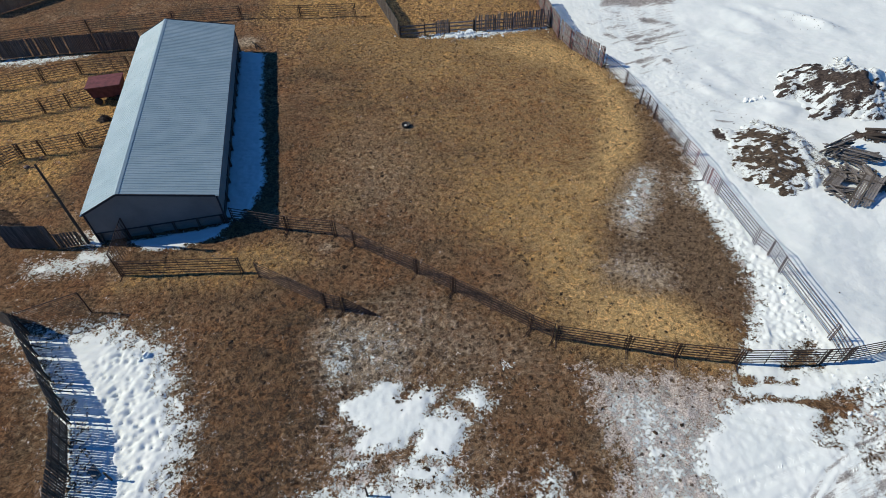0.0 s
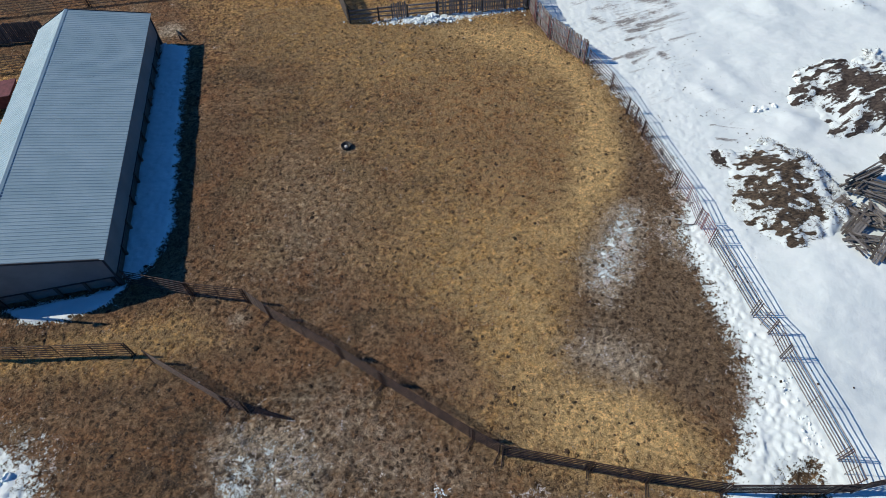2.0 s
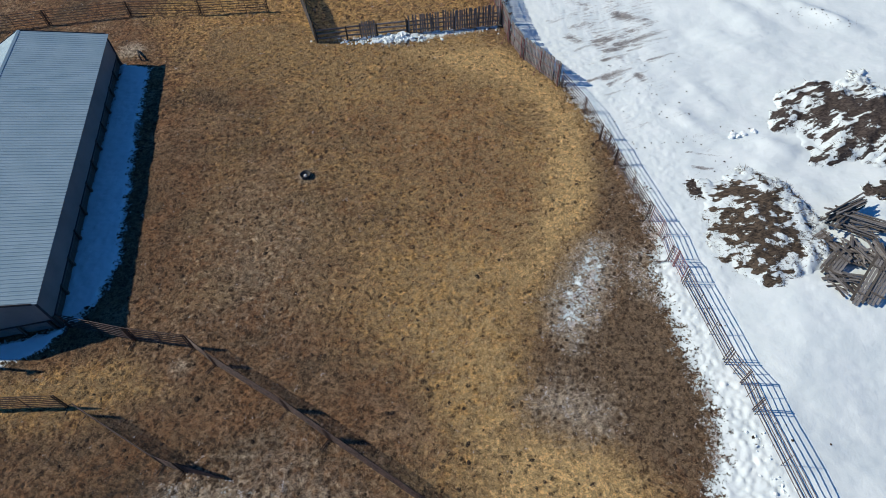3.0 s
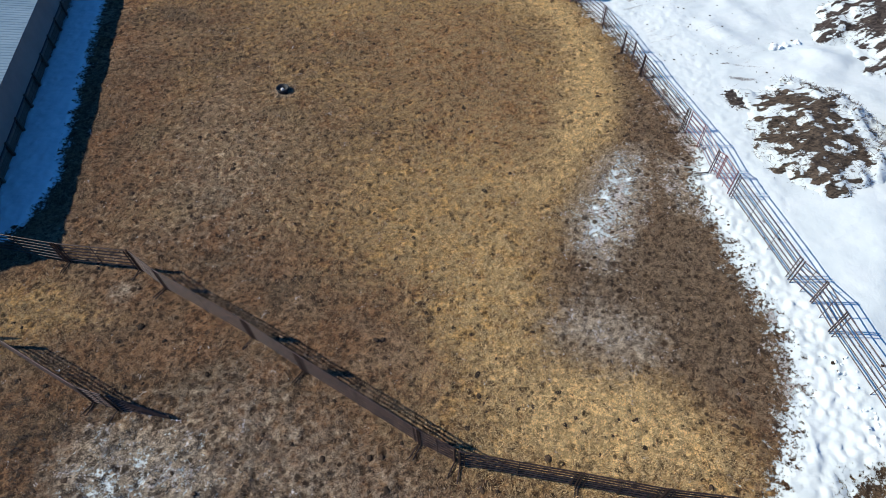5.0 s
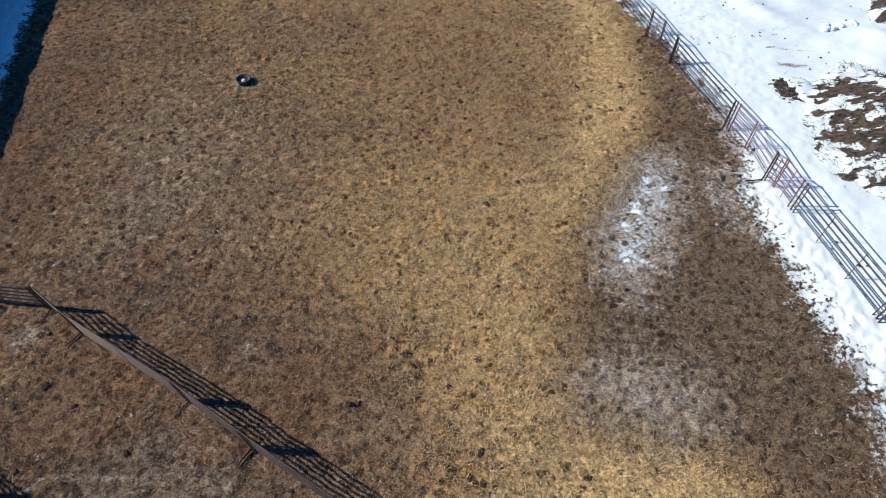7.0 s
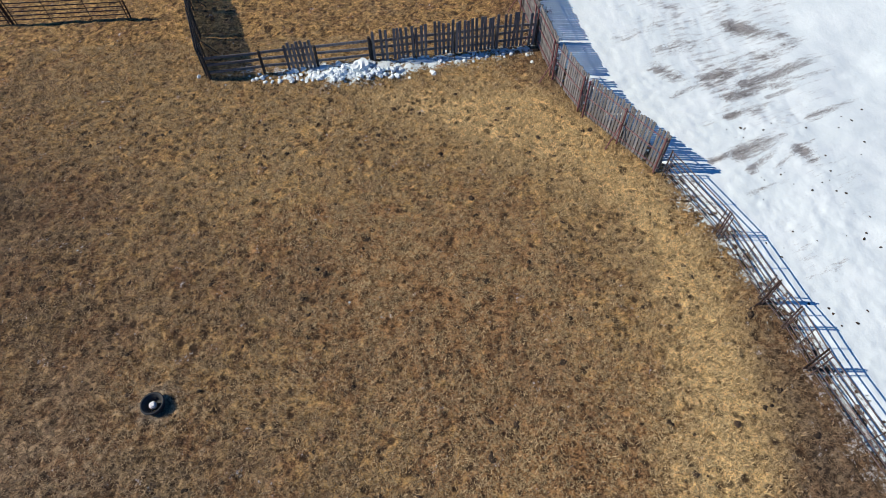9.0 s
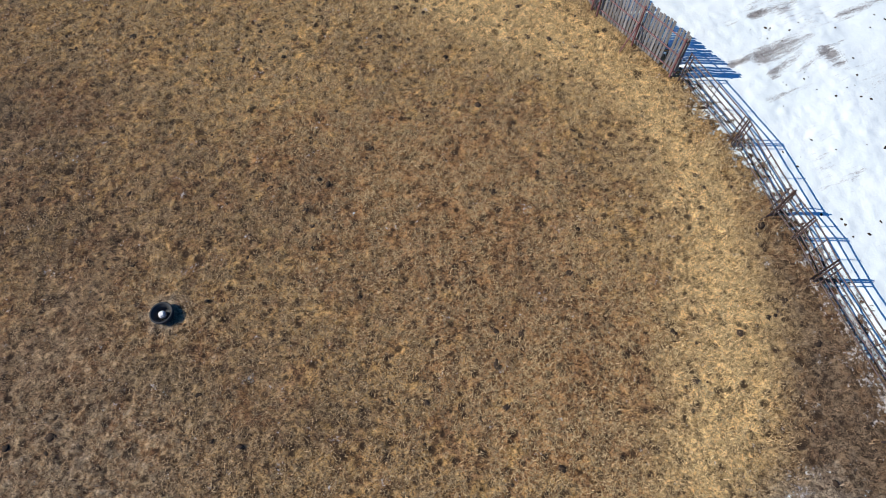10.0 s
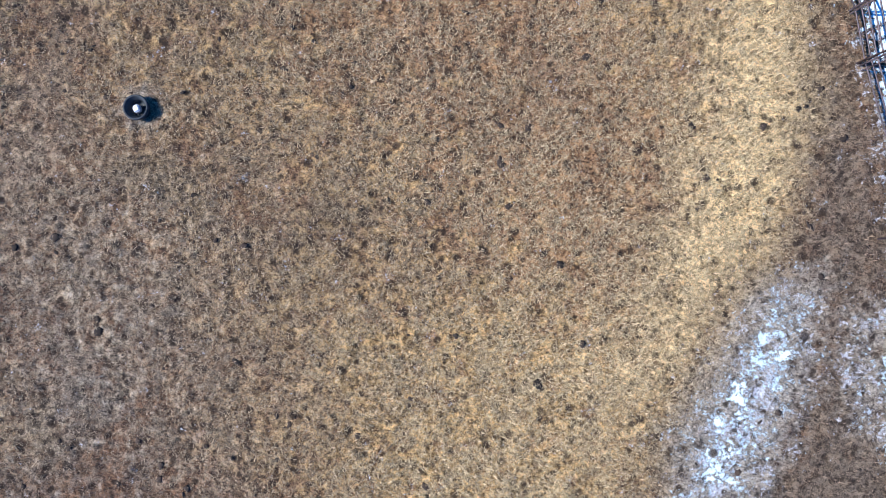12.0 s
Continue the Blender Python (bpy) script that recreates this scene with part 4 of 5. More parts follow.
# corrals west and north of the barn
WESTRUNS = (((-52.0, 63.4), (-42.7, 66.1), (-33.0, 67.7), (-25.0, 68.8), (-17.6, 68.4), (-10.8, 68.6)),
            ((-52.0, 51.4), (-47.0, 53.3), (-42.9, 54.8), (-39.5, 56.2), (-34.4, 57.0)),
            ((-49.0, 46.0), (-43.9, 47.5), (-40.0, 48.8), (-37.9, 49.7), (-34.6, 51.4)),
            ((-45.0, 39.3), (-38.4, 41.4), (-36.7, 41.8), (-33.5, 42.9), (-30.6, 44.4)),
            ((-38.5, 34.6), (-36.2, 32.8), (-33.7, 30.2)), ((-38.4, 41.4), (-41.5, 37.5)))
for run in WESTRUNS:
    panel_run(list(run), uprights=2, height=1.55)


def tall_post(p, top, foot):
    """A leaning steel post with a ground foot, beside the gates."""
    o = thing("gate_post", (*p, 0), "dark steel gate post with a ground foot", "post", "gate posts")
    z = z_at(*p)
    bar("pole", (p[0], p[1], z - 0.1), (top[0], top[1], z + 1.7), 0.055, 0.055, RUST, o)
    bar("foot", (p[0], p[1], z + 0.06), (foot[0], foot[1], z + 0.06), 0.06, 0.06, RUST, o)


tall_post((20.42, 39.35), (20.47, 39.4), (19.72, 39.3))
tall_post((21.0, 35.8), (21.05, 35.8), (20.22, 35.75))
tall_post((19.36, 44.95), (19.4, 44.95), (20.0, 44.8))
tall_post((18.8, 47.7), (18.85, 47.7), (18.25, 47.42))


def windbreak(a, b, height=2.3, pitch=0.185, width=0.135, board=SLAT, frame=REDPIPE, side=1, missing=0.03, label="", posts=3, rails=3):
    """One windbreak panel: upright boards with gaps on a steel frame; side: where the frame stands."""
    a, b = Vector((*a, 0)), Vector((*b, 0))
    w = thing("windbreak_panel", a, label or "grey board windbreak panel on a red steel frame", "windbreak", "windbreak panels")
    d = (b - a).normalized()
    n = Vector((-d.y, d.x, 0)) * side
    L = (b - a).length
    for k in range(int(L / pitch)):
        if random.random() < missing:
            continue
        p = a + d * (pitch * (k + 0.5))
        lean = d * random.uniform(-0.025, 0.025)
        top = height + random.uniform(-0.06, 0.06)
        bar("board", p + Vector((0, 0, 0.06)), p + lean + Vector((0, 0, top)), width * random.uniform(0.9, 1.05), 0.028, board, w, "box", side=n)
    for k in range(rails):
        z = 0.35 + (height - 0.7) * k / (rails - 1)
        bar("rail", a + n * 0.06 + Vector((0, 0, z)), b + n * 0.06 + Vector((0, 0, z)), 0.05, 0.05, frame, w)
    for k in range(posts):
        p = a + d * (0.15 + (L - 0.3) * k / (posts - 1)) + n * 0.13
        bar("post", p + Vector((0, 0, -0.15)), p + Vector((0, 0, height - 0.15)), 0.09, 0.09, frame, w)
        bar("brace", p + n * 0.75 + Vector((0, 0, 0.05)), p + Vector((0, 0, height * 0.6)), 0.06, 0.06, frame, w) if k % 2 else None
    return w


random.seed(8)
# north-east windbreak
windbreak((16.62, 54.6), (13.95, 58.75), side=1)
windbreak((13.9, 58.8), (12.95, 61.6), side=1, posts=2)
windbreak((12.95, 61.65), (12.5, 64.6), side=1, posts=2)
windbreak((12.45, 64.7), (11.8, 70.5), side=1)
# windbreak of the north pen
DARKB = "dark weathered board windbreak panel"
windbreak((-5.25, 62.6), (-6.5, 66.4), 2.0, frame=POSTWOOD, board=SLATDARK, side=-1, label=DARKB)
windbreak((-6.5, 66.45), (-8.3, 71.6), 2.0, frame=POSTWOOD, board=SLATDARK, side=-1, label=DARKB)
windbreak((-8.3, 71.65), (-10.0, 77.0), 2.0, frame=POSTWOOD, board=SLATDARK, side=-1, label=DARKB)
# south-west windbreak, whose slatted shadow lies on the snow
SWB = [(-36.0, 24.6), (-31.3, 23.1), (-28.6, 21.8), (-25.4, 18.2), (-22.9, 15.4), (-21.5, 12.2), (-20.5, 9.1), (-20.6, 5.6), (-22.0, 1.5)]
for p, q in zip(SWB, SWB[1:]):
    windbreak(p, q, 2.25, 0.165, 0.115, SLATDARK, POSTWOOD, 1, 0.06, "dark weathered board windbreak panel at a snow bank", rails=3)
# windbreak of the west pens
NWB = [(-57.0, 58.6), (-51.0, 59.8), (-45.0, 60.8), (-39.5, 61.3), (-34.6, 61.7)]
for p, q in zip(NWB, NWB[1:]):
    windbreak(p, q, 2.1, 0.185, 0.16, SLATDARK, POSTWOOD, 1, 0.02, DARKB)
# assumed panel, added to cast a shadow over the dark far corner
windbreak((-57.5, 71.0), (-52.0, 77.0), 2.2, 0.19, 0.165, SLATDARK, POSTWOOD, 1, 0.02, DARKB)
# board fence beside the light pole
windbreak((-33.8, 29.95), (-29.9, 29.8), 2.45, 0.2, 0.185, SLATDARK, POSTWOOD, 1, 0.0, "dark board fence beside a light pole", posts=2)
windbreak((-29.85, 29.85), (-28.1, 30.15), 1.5, 0.24, 0.14, SLATDARK, POSTWOOD, 1, 0.0, "low dark board fence beside a light pole", posts=2)


def picket_fence(a, b, pickets, name_label):
    """Posts with three rails; pickets: spans along the run that carry upright boards."""
    a, b = Vector((*a, 0)), Vector((*b, 0))
    w = thing("wooden_fence", a, name_label, "fence", "wooden fences")
    d = (b - a).normalized()
    n = Vector((-d.y, d.x, 0))
    L = (b - a).length
    posts = max(1, round(L / 2.5))
    for k in range(posts + 1):
        p = a + d * L * k / posts
        bar("post", p + Vector((0, 0, -0.2)), p + Vector((0, 0, 1.45 + random.uniform(-0.1, 0.15))), 0.16, 0.16, POSTWOOD, w)
    for z in (0.4, 0.85, 1.25):
        for k in range(posts):
            p, q = a + d * L * k / posts, a + d * L * (k + 1) / posts
            bar("rail", p + n * 0.1 + Vector((0, 0, z + random.uniform(-0.05, 0.05))), q + n * 0.1 + Vector((0, 0, z + random.uniform(-0.05, 0.05))), 0.05, 0.14, SLAT, w, "box")
    for s0, s1, h in pickets:
        s = s0
        while s < s1:
            p = a + d * s - n * 0.1
            lean = d * random.uniform(-0.06, 0.06)
            if random.random() > 0.08:
                bar("picket", p + Vector((0, 0, 0.12)), p + lean + Vector((0, 0, h + random.uniform(-0.12, 0.1))), 0.14, 0.03, SLAT, w, "box", side=n)
            s += 0.225
    return w


random.seed(9)
picket_fence((-5.1, 62.65), (3.4, 63.5), [(4.2, 5.6, 1.75)], "grey wooden rail fence with a short picket gate")
picket_fence((3.5, 63.5), (12.4, 64.45), [(0.1, 0.9, 2.0), (1.2, 1.9, 2.0), (2.2, 3.1, 2.0), (3.4, 6.2, 2.05), (6.3, 8.9, 2.1)], "grey wooden picket fence with gaps and snow along it")


def mesh_gate(a, b, height, label):
    """A tall gate: two posts, a top pipe and a grid of thin bars."""
    a, b = Vector((*a, 0)), Vector((*b, 0))
    g = thing("mesh_gate", a, label, "gate", "mesh gates")
    L, d = (b - a).length, (b - a).normalized()
    up = Vector((0, 0, 1))
    for p in (a, b):
        bar("post", p - up * 0.15, p + up * height, 0.1, 0.1, RUST, g)
    bar("top_rail", a + up * height, b + up * height, 0.07, 0.07, RUST, g)
    for k in range(1, 14):
        bar("wire", a + up * height * k / 14, b + up * height * k / 14, 0.03, 0.03, RUST, g)
    for k in range(1, 3):
        p = a + d * L * k / 3
        bar("stay", p + up * 0.1, p + up * height, 0.025, 0.025, RUST, g)
    return g


mesh_gate((-24.1, 26.9), (-24.6, 30.6), 2.3, "tall rusty wire mesh gate beside the barn")
mesh_gate((-24.9, 23.6), (-28.4, 21.9), 2.15, "tall rusty wire mesh gate by the windbreak")


# ---- light pole ----
def light_pole():
    p = thing("light_pole", (-27.9, 30.3, 0), "tall dark wooden pole with a small lamp", "pole")
    bm = bmesh.new()
    bmesh.ops.create_cone(bm, cap_ends=True, segments=12, radius1=0.125, radius2=0.08, depth=7.9)
    part("pole", bm, POSTWOOD, p, m=Matrix.Translation((-27.9, 30.3, 3.75)))
    bar("arm", (-27.9, 30.3, 7.45), (-28.35, 30.2, 7.6), 0.06, 0.06, GREYPIPE, p)
    bm = bmesh.new()
    bmesh.ops.create_uvsphere(bm, u_segments=12, v_segments=8, radius=0.16)
    bmesh.ops.scale(bm, vec=(1.4, 1, 0.6), verts=bm.verts)
    part("lamp_head", bm, GREYPIPE, p, "small grey lamp housing", Matrix.Translation((-28.45, 30.18, 7.6)), True)


light_pole()


# ---- feed wagon ----
def feed_wagon():
    m = Matrix.Translation((-34.2, 51.2, 0)) @ Matrix.Rotation(radians(12), 4, "Z")
    w = thing("feed_wagon", m.translation, "dull red metal feed wagon beside the barn", "wagon")
    bm = bmesh.new()
    bmesh.ops.create_cube(bm, size=1)
    for v in bm.verts:
        s = 1.0 if v.co.z > 0 else 0.72
        v.co = Vector((v.co.x * 3.2 * (1 if v.co.z > 0 else 0.9), v.co.y * 2.3 * s, v.co.z * 1.35 + 1.25))
    bmesh.ops.bevel(bm, geom=bm.edges[:], offset=0.06, segments=2, affect="EDGES")
    part("box", bm, REDPAINT, w, "dull red sheet metal box", m)
    bm = bmesh.new()
    bmesh.ops.create_cube(bm, size=1)
    bmesh.ops.scale(bm, vec=(3.35, 2.45, 0.1), verts=bm.verts)
    bmesh.ops.bevel(bm, geom=bm.edges[:], offset=0.03, segments=1, affect="EDGES")
    part("lid", bm, REDPAINT, w, "flat red lid", m @ Matrix.Translation((0, 0, 1.96)))
    for x in (-1.0, 1.0):
        for y in (-1.0, 1.0):
            bm = bmesh.new()
            bmesh.ops.create_cone(bm, cap_ends=True, segments=20, radius1=0.38, radius2=0.38, depth=0.22)
            bmesh.ops.bevel(bm, geom=[e for e in bm.edges if e.calc_face_angle(0) > 1], offset=0.05, segments=2, affect="EDGES")
            part("wheel", bm, RUBBER, w, "black rubber wheel", m @ Matrix.Translation((x, y, 0.38)) @ Matrix.Rotation(radians(90), 4, "X"))
    bar("drawbar", m @ Vector((-1.5, 0, 0.5)), m @ Vector((-2.8, 0, 0.25)), 0.1, 0.1, RUST, w)


feed_wagon()


# ---- tanks and tubs ----
def spun(profile, steps=40):
    """A closed ring turned from (radius, height) pairs."""
    bm = bmesh.new()
    rings = [[bm.verts.new((r * math.cos(2 * math.pi * k / steps), r * math.sin(2 * math.pi * k / steps), z)) for k in range(steps)] for r, z in profile]
    for r0, r1 in zip(rings, rings[1:]):
        for k in range(steps):
            j = (k + 1) % steps
            bm.faces.new((r0[k], r0[j], r1[j], r1[k]))
    return bm


def tyre_tank():
    x, y = -5.85, 9.1
    z = z_at(x, y) - 0.05
    t = thing("tyre_tank", (x, y, z), "huge black rubber tyre set in the snow as a tank", "tank")
    body = part("tyre", spun([(0.44, 0.03), (0.45, 0.44), (0.49, 0.54), (0.57, 0.58), (0.67, 0.54), (0.79, 0.40), (0.89, 0.20), (0.92, 0.06), (0.90, 0.0)]), RUBBER, t, m=Matrix.Translation((x, y, z)), smooth=True)
    bm = bmesh.new()
    bmesh.ops.create_circle(bm, cap_ends=True, segments=32, radius=0.48)
    part("ice", bm, plain("dark_ice", (0.02, 0.03, 0.05), 0.15), t, "dark ice inside the tyre", Matrix.Translation((x, y, z + 0.16)))
    bm = bmesh.new()
    bmesh.ops.create_icosphere(bm, subdivisions=3, radius=0.2)
    for v in bm.verts:
        v.co = Vector((v.co.x * 0.8, v.co.y * 1.2, max(v.co.z, -0.05) * 0.35)) * (1 + 0.25 * noise.noise(v.co * 6))
    part("snow_clump", bm, SNOW, t, "clump of snow on the ice", Matrix.Translation((x + 0.2, y - 0.12, z + 0.17)), True)


def mineral_tub():
    x, y = -3.85, 44.85
    z = z_at(x, y) - 0.02
    t = thing("mineral_tub", (x, y, z), "black rubber mineral tub with a white block", "tub")
    part("tub", spun([(0.0, 0.08), (0.26, 0.08), (0.34, 0.32), (0.40, 0.36), (0.42, 0.30), (0.33, 0.0), (0.0, 0.0)], 28), RUBBER, t, m=Matrix.Translation((x, y, z)), smooth=True)
    bm = bmesh.new()
    bmesh.ops.create_cube(bm, size=1)
    bmesh.ops.scale(bm, vec=(0.22, 0.24, 0.2), verts=bm.verts)
    bmesh.ops.bevel(bm, geom=bm.edges[:], offset=0.04, segments=2, affect="EDGES")
    part("salt_block", bm, SALT, t, "worn white salt block", Matrix.Translation((x - 0.02, y - 0.02, z + 0.18)) @ Matrix.Rotation(0.4, 4, "Z"))


tyre_tank()
mineral_tub()


# ---- stakes and a box in the snow ----
def stake(x, y, h, lean=0.0):
    z = z_at(x, y)
    s = thing("stake", (x, y, z), "short dark wooden stake standing in the snow", "stake", "stakes")
    bar("shaft", (x, y, z - 0.2), (x + lean, y, z + h), 0.11, 0.11, POSTWOOD, s)


stake(-4.7, 10.8, 1.05)
stake(-18.9, 11.9, 1.0)


def grey_box():
    x, y = -19.9, 12.25
    z = z_at(x, y)
    b = thing("feed_box", (x, y, z), "small weathered grey box lying on the snow", "box")
    bm = bmesh.new()
    bmesh.ops.create_cube(bm, size=1)
    bmesh.ops.scale(bm, vec=(0.75, 0.38, 0.32), verts=bm.verts)
    bmesh.ops.bevel(bm, geom=bm.edges[:], offset=0.03, segments=2, affect="EDGES")
    part("body", bm, SLAT, b, m=Matrix.Translation((x, y, z + 0.13)) @ Matrix.Rotation(-0.7, 4, "Z") @ Matrix.Rotation(0.15, 4, "X"))


grey_box()


# ---- heaps of soil and weeds in the snow ----
def heap_mesh(rx, ry, h, seed, cover):
    n = 96
    bm_v, faces = [], []
    u = np.linspace(-1, 1, n)
    gx, gy = np.meshgrid(u, u)
    r = np.hypot(gx, gy) * (1 + 1.1 * (fbm(gx * 2.5 + 9, gy * 2.5 + 3, 4, seed) - 0.42))
    base = np.clip(1 - r * r, -0.15, 1)
    z = h * (base * (0.55 + 0.9 * (fbm(gx * 3, gy * 3, 4, seed + 1) - 0.3))) + (fbm(gx * 7, gy * 12, 4, seed + 2) - 0.5) * 0.26 * np.clip(base * 1.6, 0, 1)
    z = np.where(r > 1.0, -0.4, z)
    z = np.where(r > 1.0, z, z * (0.85 + 0.5 * gx))
    for k in range(n * n):
        bm_v.append((gx.flat[k] * rx, gy.flat[k] * ry, z.flat[k]))
    for j in range(n - 1):
        for i in range(n - 1):
            q = j * n + i
            faces.append((q, q + 1, q + 1 + n, q + n))
    c = np.clip(cover + (fbm(gx * 4, gy * 4, 3, seed + 5) - 0.5) * 0.9 + (fbm(gx * 9, gy * 20, 3, seed + 6) - 0.5) * 1.1 + 0.3 * np.clip(gx * 2, 0, 1) + 0.42 * np.clip(r, 0, 1) ** 4 - 0.08 * (1 - np.clip(r, 0, 1)), -0.5, 1)
    return bm_v, faces, c.ravel(), z


def twigs(count, rx, ry, h, zgrid, seed, length=(0.15, 0.5), flat=0.22):
    rnd = random.Random(seed)
    verts, faces = [], []
    n = zgrid.shape[0]
    while len(faces) < count * 3:
        u, v = rnd.uniform(-1, 1), rnd.uniform(-1, 1)
        zz = zgrid[min(n - 1, int((v + 1) / 2 * n)), min(n - 1, int((u + 1) / 2 * n))]
        if zz < 0.02 or fbm(np.array([u * 3.0]), np.array([v * 3.0]), 3, seed)[0] < 0.47:
            continue
        a = Vector((u * rx, v * ry, zz - 0.05))
        d = Vector((rnd.uniform(-1, 1), rnd.uniform(-1, 1), rnd.uniform(0.0, flat))).normalized()
        L, w = rnd.uniform(*length), rnd.uniform(0.012, 0.034)
        b = a + d * L
        s = d.cross(Vector((0, 0, 1))).normalized() * w
        up = s.cross(d).normalized() * w
        k = len(verts)
        verts += [a + s, a - s, a + up, b]
        faces += [(k, k + 1, k + 3), (k + 1, k + 2, k + 3), (k + 2, k, k + 3)]
    return verts, faces


def build_heap(x, y, rx, ry, h, seed, mat, cover, count, label, turn=0.0, **kw):
    z0 = z_at(x, y) - 0.05
    p = thing("brush_heap", (x, y, z0), label, "heap", "brush heaps")
    m = Matrix.Translation((x, y, z0)) @ Matrix.Rotation(turn, 4, "Z")
    v, f, c, zg = heap_mesh(rx, ry, h, seed, cover)
    me = raw("mound", v, f, mat, True)
    me.attributes.new("cover", "FLOAT", "POINT").data.foreach_set("value", c.astype(np.float32))
    ob = new("mound", me)
    ob.matrix_basis = m
    adopt(ob, p)
    v, f = twigs(count, rx, ry, h, zg, seed, **kw)
    ob = new("weed_tangle", raw("weed_tangle", v, f, TWIG))
    ob.matrix_basis = m
    ob["kind"] = "stuff"
    ob["label"] = "tangle of dead weed stalks"
    adopt(ob, p)


build_heap(28.3, 38.6, 4.6, 6.0, 1.25, 3, HEAP_A, -0.04, 5200, "low brown heap of dead weeds half under snow")
build_heap(38.6, 48.6, 6.4, 5.4, 2.6, 4, HEAP_B, -0.06, 2600, "dark heap of soil and brush with snow on it", turn=0.4)
build_heap(24.5, 42.2, 0.85, 1.25, 0.2, 6, HEAP_B, -0.6, 160, "small dark clump of soil in the snow")
build_heap(45.5, 51.5, 1.6, 1.2, 0.6, 7, HEAP_B, 0.1, 80, "small dark heap of soil and sticks")


# ---- lumber heap ----
def lumber_heap():
    rnd = random.Random(21)
    x, y = 33.2, 35.2
    z0 = z_at(x, y)
    p = thing("lumber_heap", (x, y, z0), "heap of weathered grey boards and broken panels in snow", "lumber")

    def boards(count, cx, cy, spread, ang, fan, length, zlo, zhi, tilt):
        for _ in range(count):
            a = ang + rnd.uniform(-fan, fan)
            L = rnd.uniform(*length)
            d = Vector((math.cos(a), math.sin(a), rnd.uniform(-tilt, tilt)))
            c = Vector((x + cx + rnd.uniform(-spread, spread), y + cy + rnd.uniform(-spread, spread), z0 + rnd.uniform(zlo, zhi)))
            bar("board", c - d * L / 2, c + d * L / 2, 0.14, 0.035, SLAT if rnd.random() < 0.6 else SLATDARK, p, "box", side=(rnd.uniform(-0.3, 0.3), rnd.uniform(-0.3, 0.3), 1))

    def leaning(name, a, b, w=0.13, thick=0.03):
        tilt = (rnd.uniform(-0.35, 0.35), rnd.uniform(-0.35, 0.35), 1)
        bar(name, a, b, w, thick, rnd.choice((SLAT, SLAT, SLATDARK)), p, "box", side=tilt)

    def fan(count, a, b, spread, zlo, zhi, w=0.1):
        """Long sticks thrown the same way, crossing a little."""
        for _ in range(count):
            o = Vector((rnd.gauss(0, spread), rnd.gauss(0, spread), 0))
            e = Vector((rnd.gauss(0, spread * 0.7), rnd.gauss(0, spread * 0.7), 0))
            k = rnd.uniform(0.0, 0.45)
            q0, q1 = Vector((*a, z0 + rnd.uniform(zlo, zhi))), Vector((*b, z0 + rnd.uniform(zlo, zhi)))
            leaning("board", q0.lerp(q1, k * rnd.random()) + o, q1.lerp(q0, k * rnd.random()) + e, w * rnd.uniform(0.7, 1.3), 0.045)

    def panel(a, b, across, n, za, zb, gap=0.185):
        """Boards side by side from line a to line b, on two cross pieces."""
        a, b, c = Vector((*a, z0 + za)), Vector((*b, z0 + zb)), Vector((*across, 0)).normalized()
        up = (b - a).cross(c).normalized()
        for k in range(n):
            o = c * gap * k
            leaned = (b - a) * rnd.uniform(-0.06, 0.06)
            bar("board", a + o + leaned, b + o + leaned, 0.15, 0.028, rnd.choice((SLAT, SLAT, SLATDARK)), p, "box", side=up)
        for f in (0.2, 0.8):
            q = a.lerp(b, f) - up * 0.05
            bar("crosspiece", q - c * 0.1, q + c * (gap * n), 0.09, 0.05, SLATDARK, p, "box", side=up)

    fan(26, (31.9, 38.0), (35.0, 39.7), 0.28, 0.35, 1.25)
    fan(30, (32.4, 38.6), (36.2, 37.1), 0.33, 0.3, 1.1)
    fan(14, (32.2, 38.2), (34.6, 36.6), 0.3, 0.2, 0.8)
    fan(18, (32.8, 36.4), (33.6, 34.6), 0.4, 0.1, 0.7)
    fan(16, (34.0, 36.4), (34.2, 34.6), 0.35, 0.2, 0.8)
    fan(16, (31.2, 36.8), (32.6, 35.4), 0.35, 0.1, 0.5)
    boards(40, -1.9, -1.6, 0.75, 2.5, 0.8, (0.7, 1.6), 0.03, 0.5, 0.2)
    boards(34, -0.6, 0.5, 0.9, 0.6, 1.3, (0.7, 1.7), 0.03, 0.5, 0.25)
    boards(20, 1.6, -1.0, 0.8, 0.9, 0.5, (0.9, 2.0), 0.03, 0.4, 0.15)
    panel((30.15, 34.5), (31.7, 35.9), (0.55, -0.85), 6, 0.25, 0.6)
    panel((30.5, 36.9), (31.6, 37.5), (0.3, -0.95), 5, 0.2, 0.55)
    panel((31.05, 32.15), (33.5, 34.9), (0.75, -0.66), 4, 0.25, 0.95)
    panel((31.95, 32.1), (34.25, 34.6), (0.75, -0.66), 4, 0.25, 0.95)
    panel((33.4, 34.7), (34.4, 36.5), (0.9, -0.4), 6, 0.5, 0.3)
    panel((35.2, 34.3), (36.4, 36.0), (0.8, -0.6), 6, 0.3, 0.5)


lumber_heap()


build_heap(37.6, 40.9, 1.7, 1.0, 0.75, 9, HEAP_B, -0.35, 120, "dark heap of soil and bark beside old logs", turn=-0.25)
build_heap(-33.5, 47.3, 0.8, 0.6, 0.75, 12, HEAP_B, -0.9, 90, "dark heap of dung and weeds beside the barn")


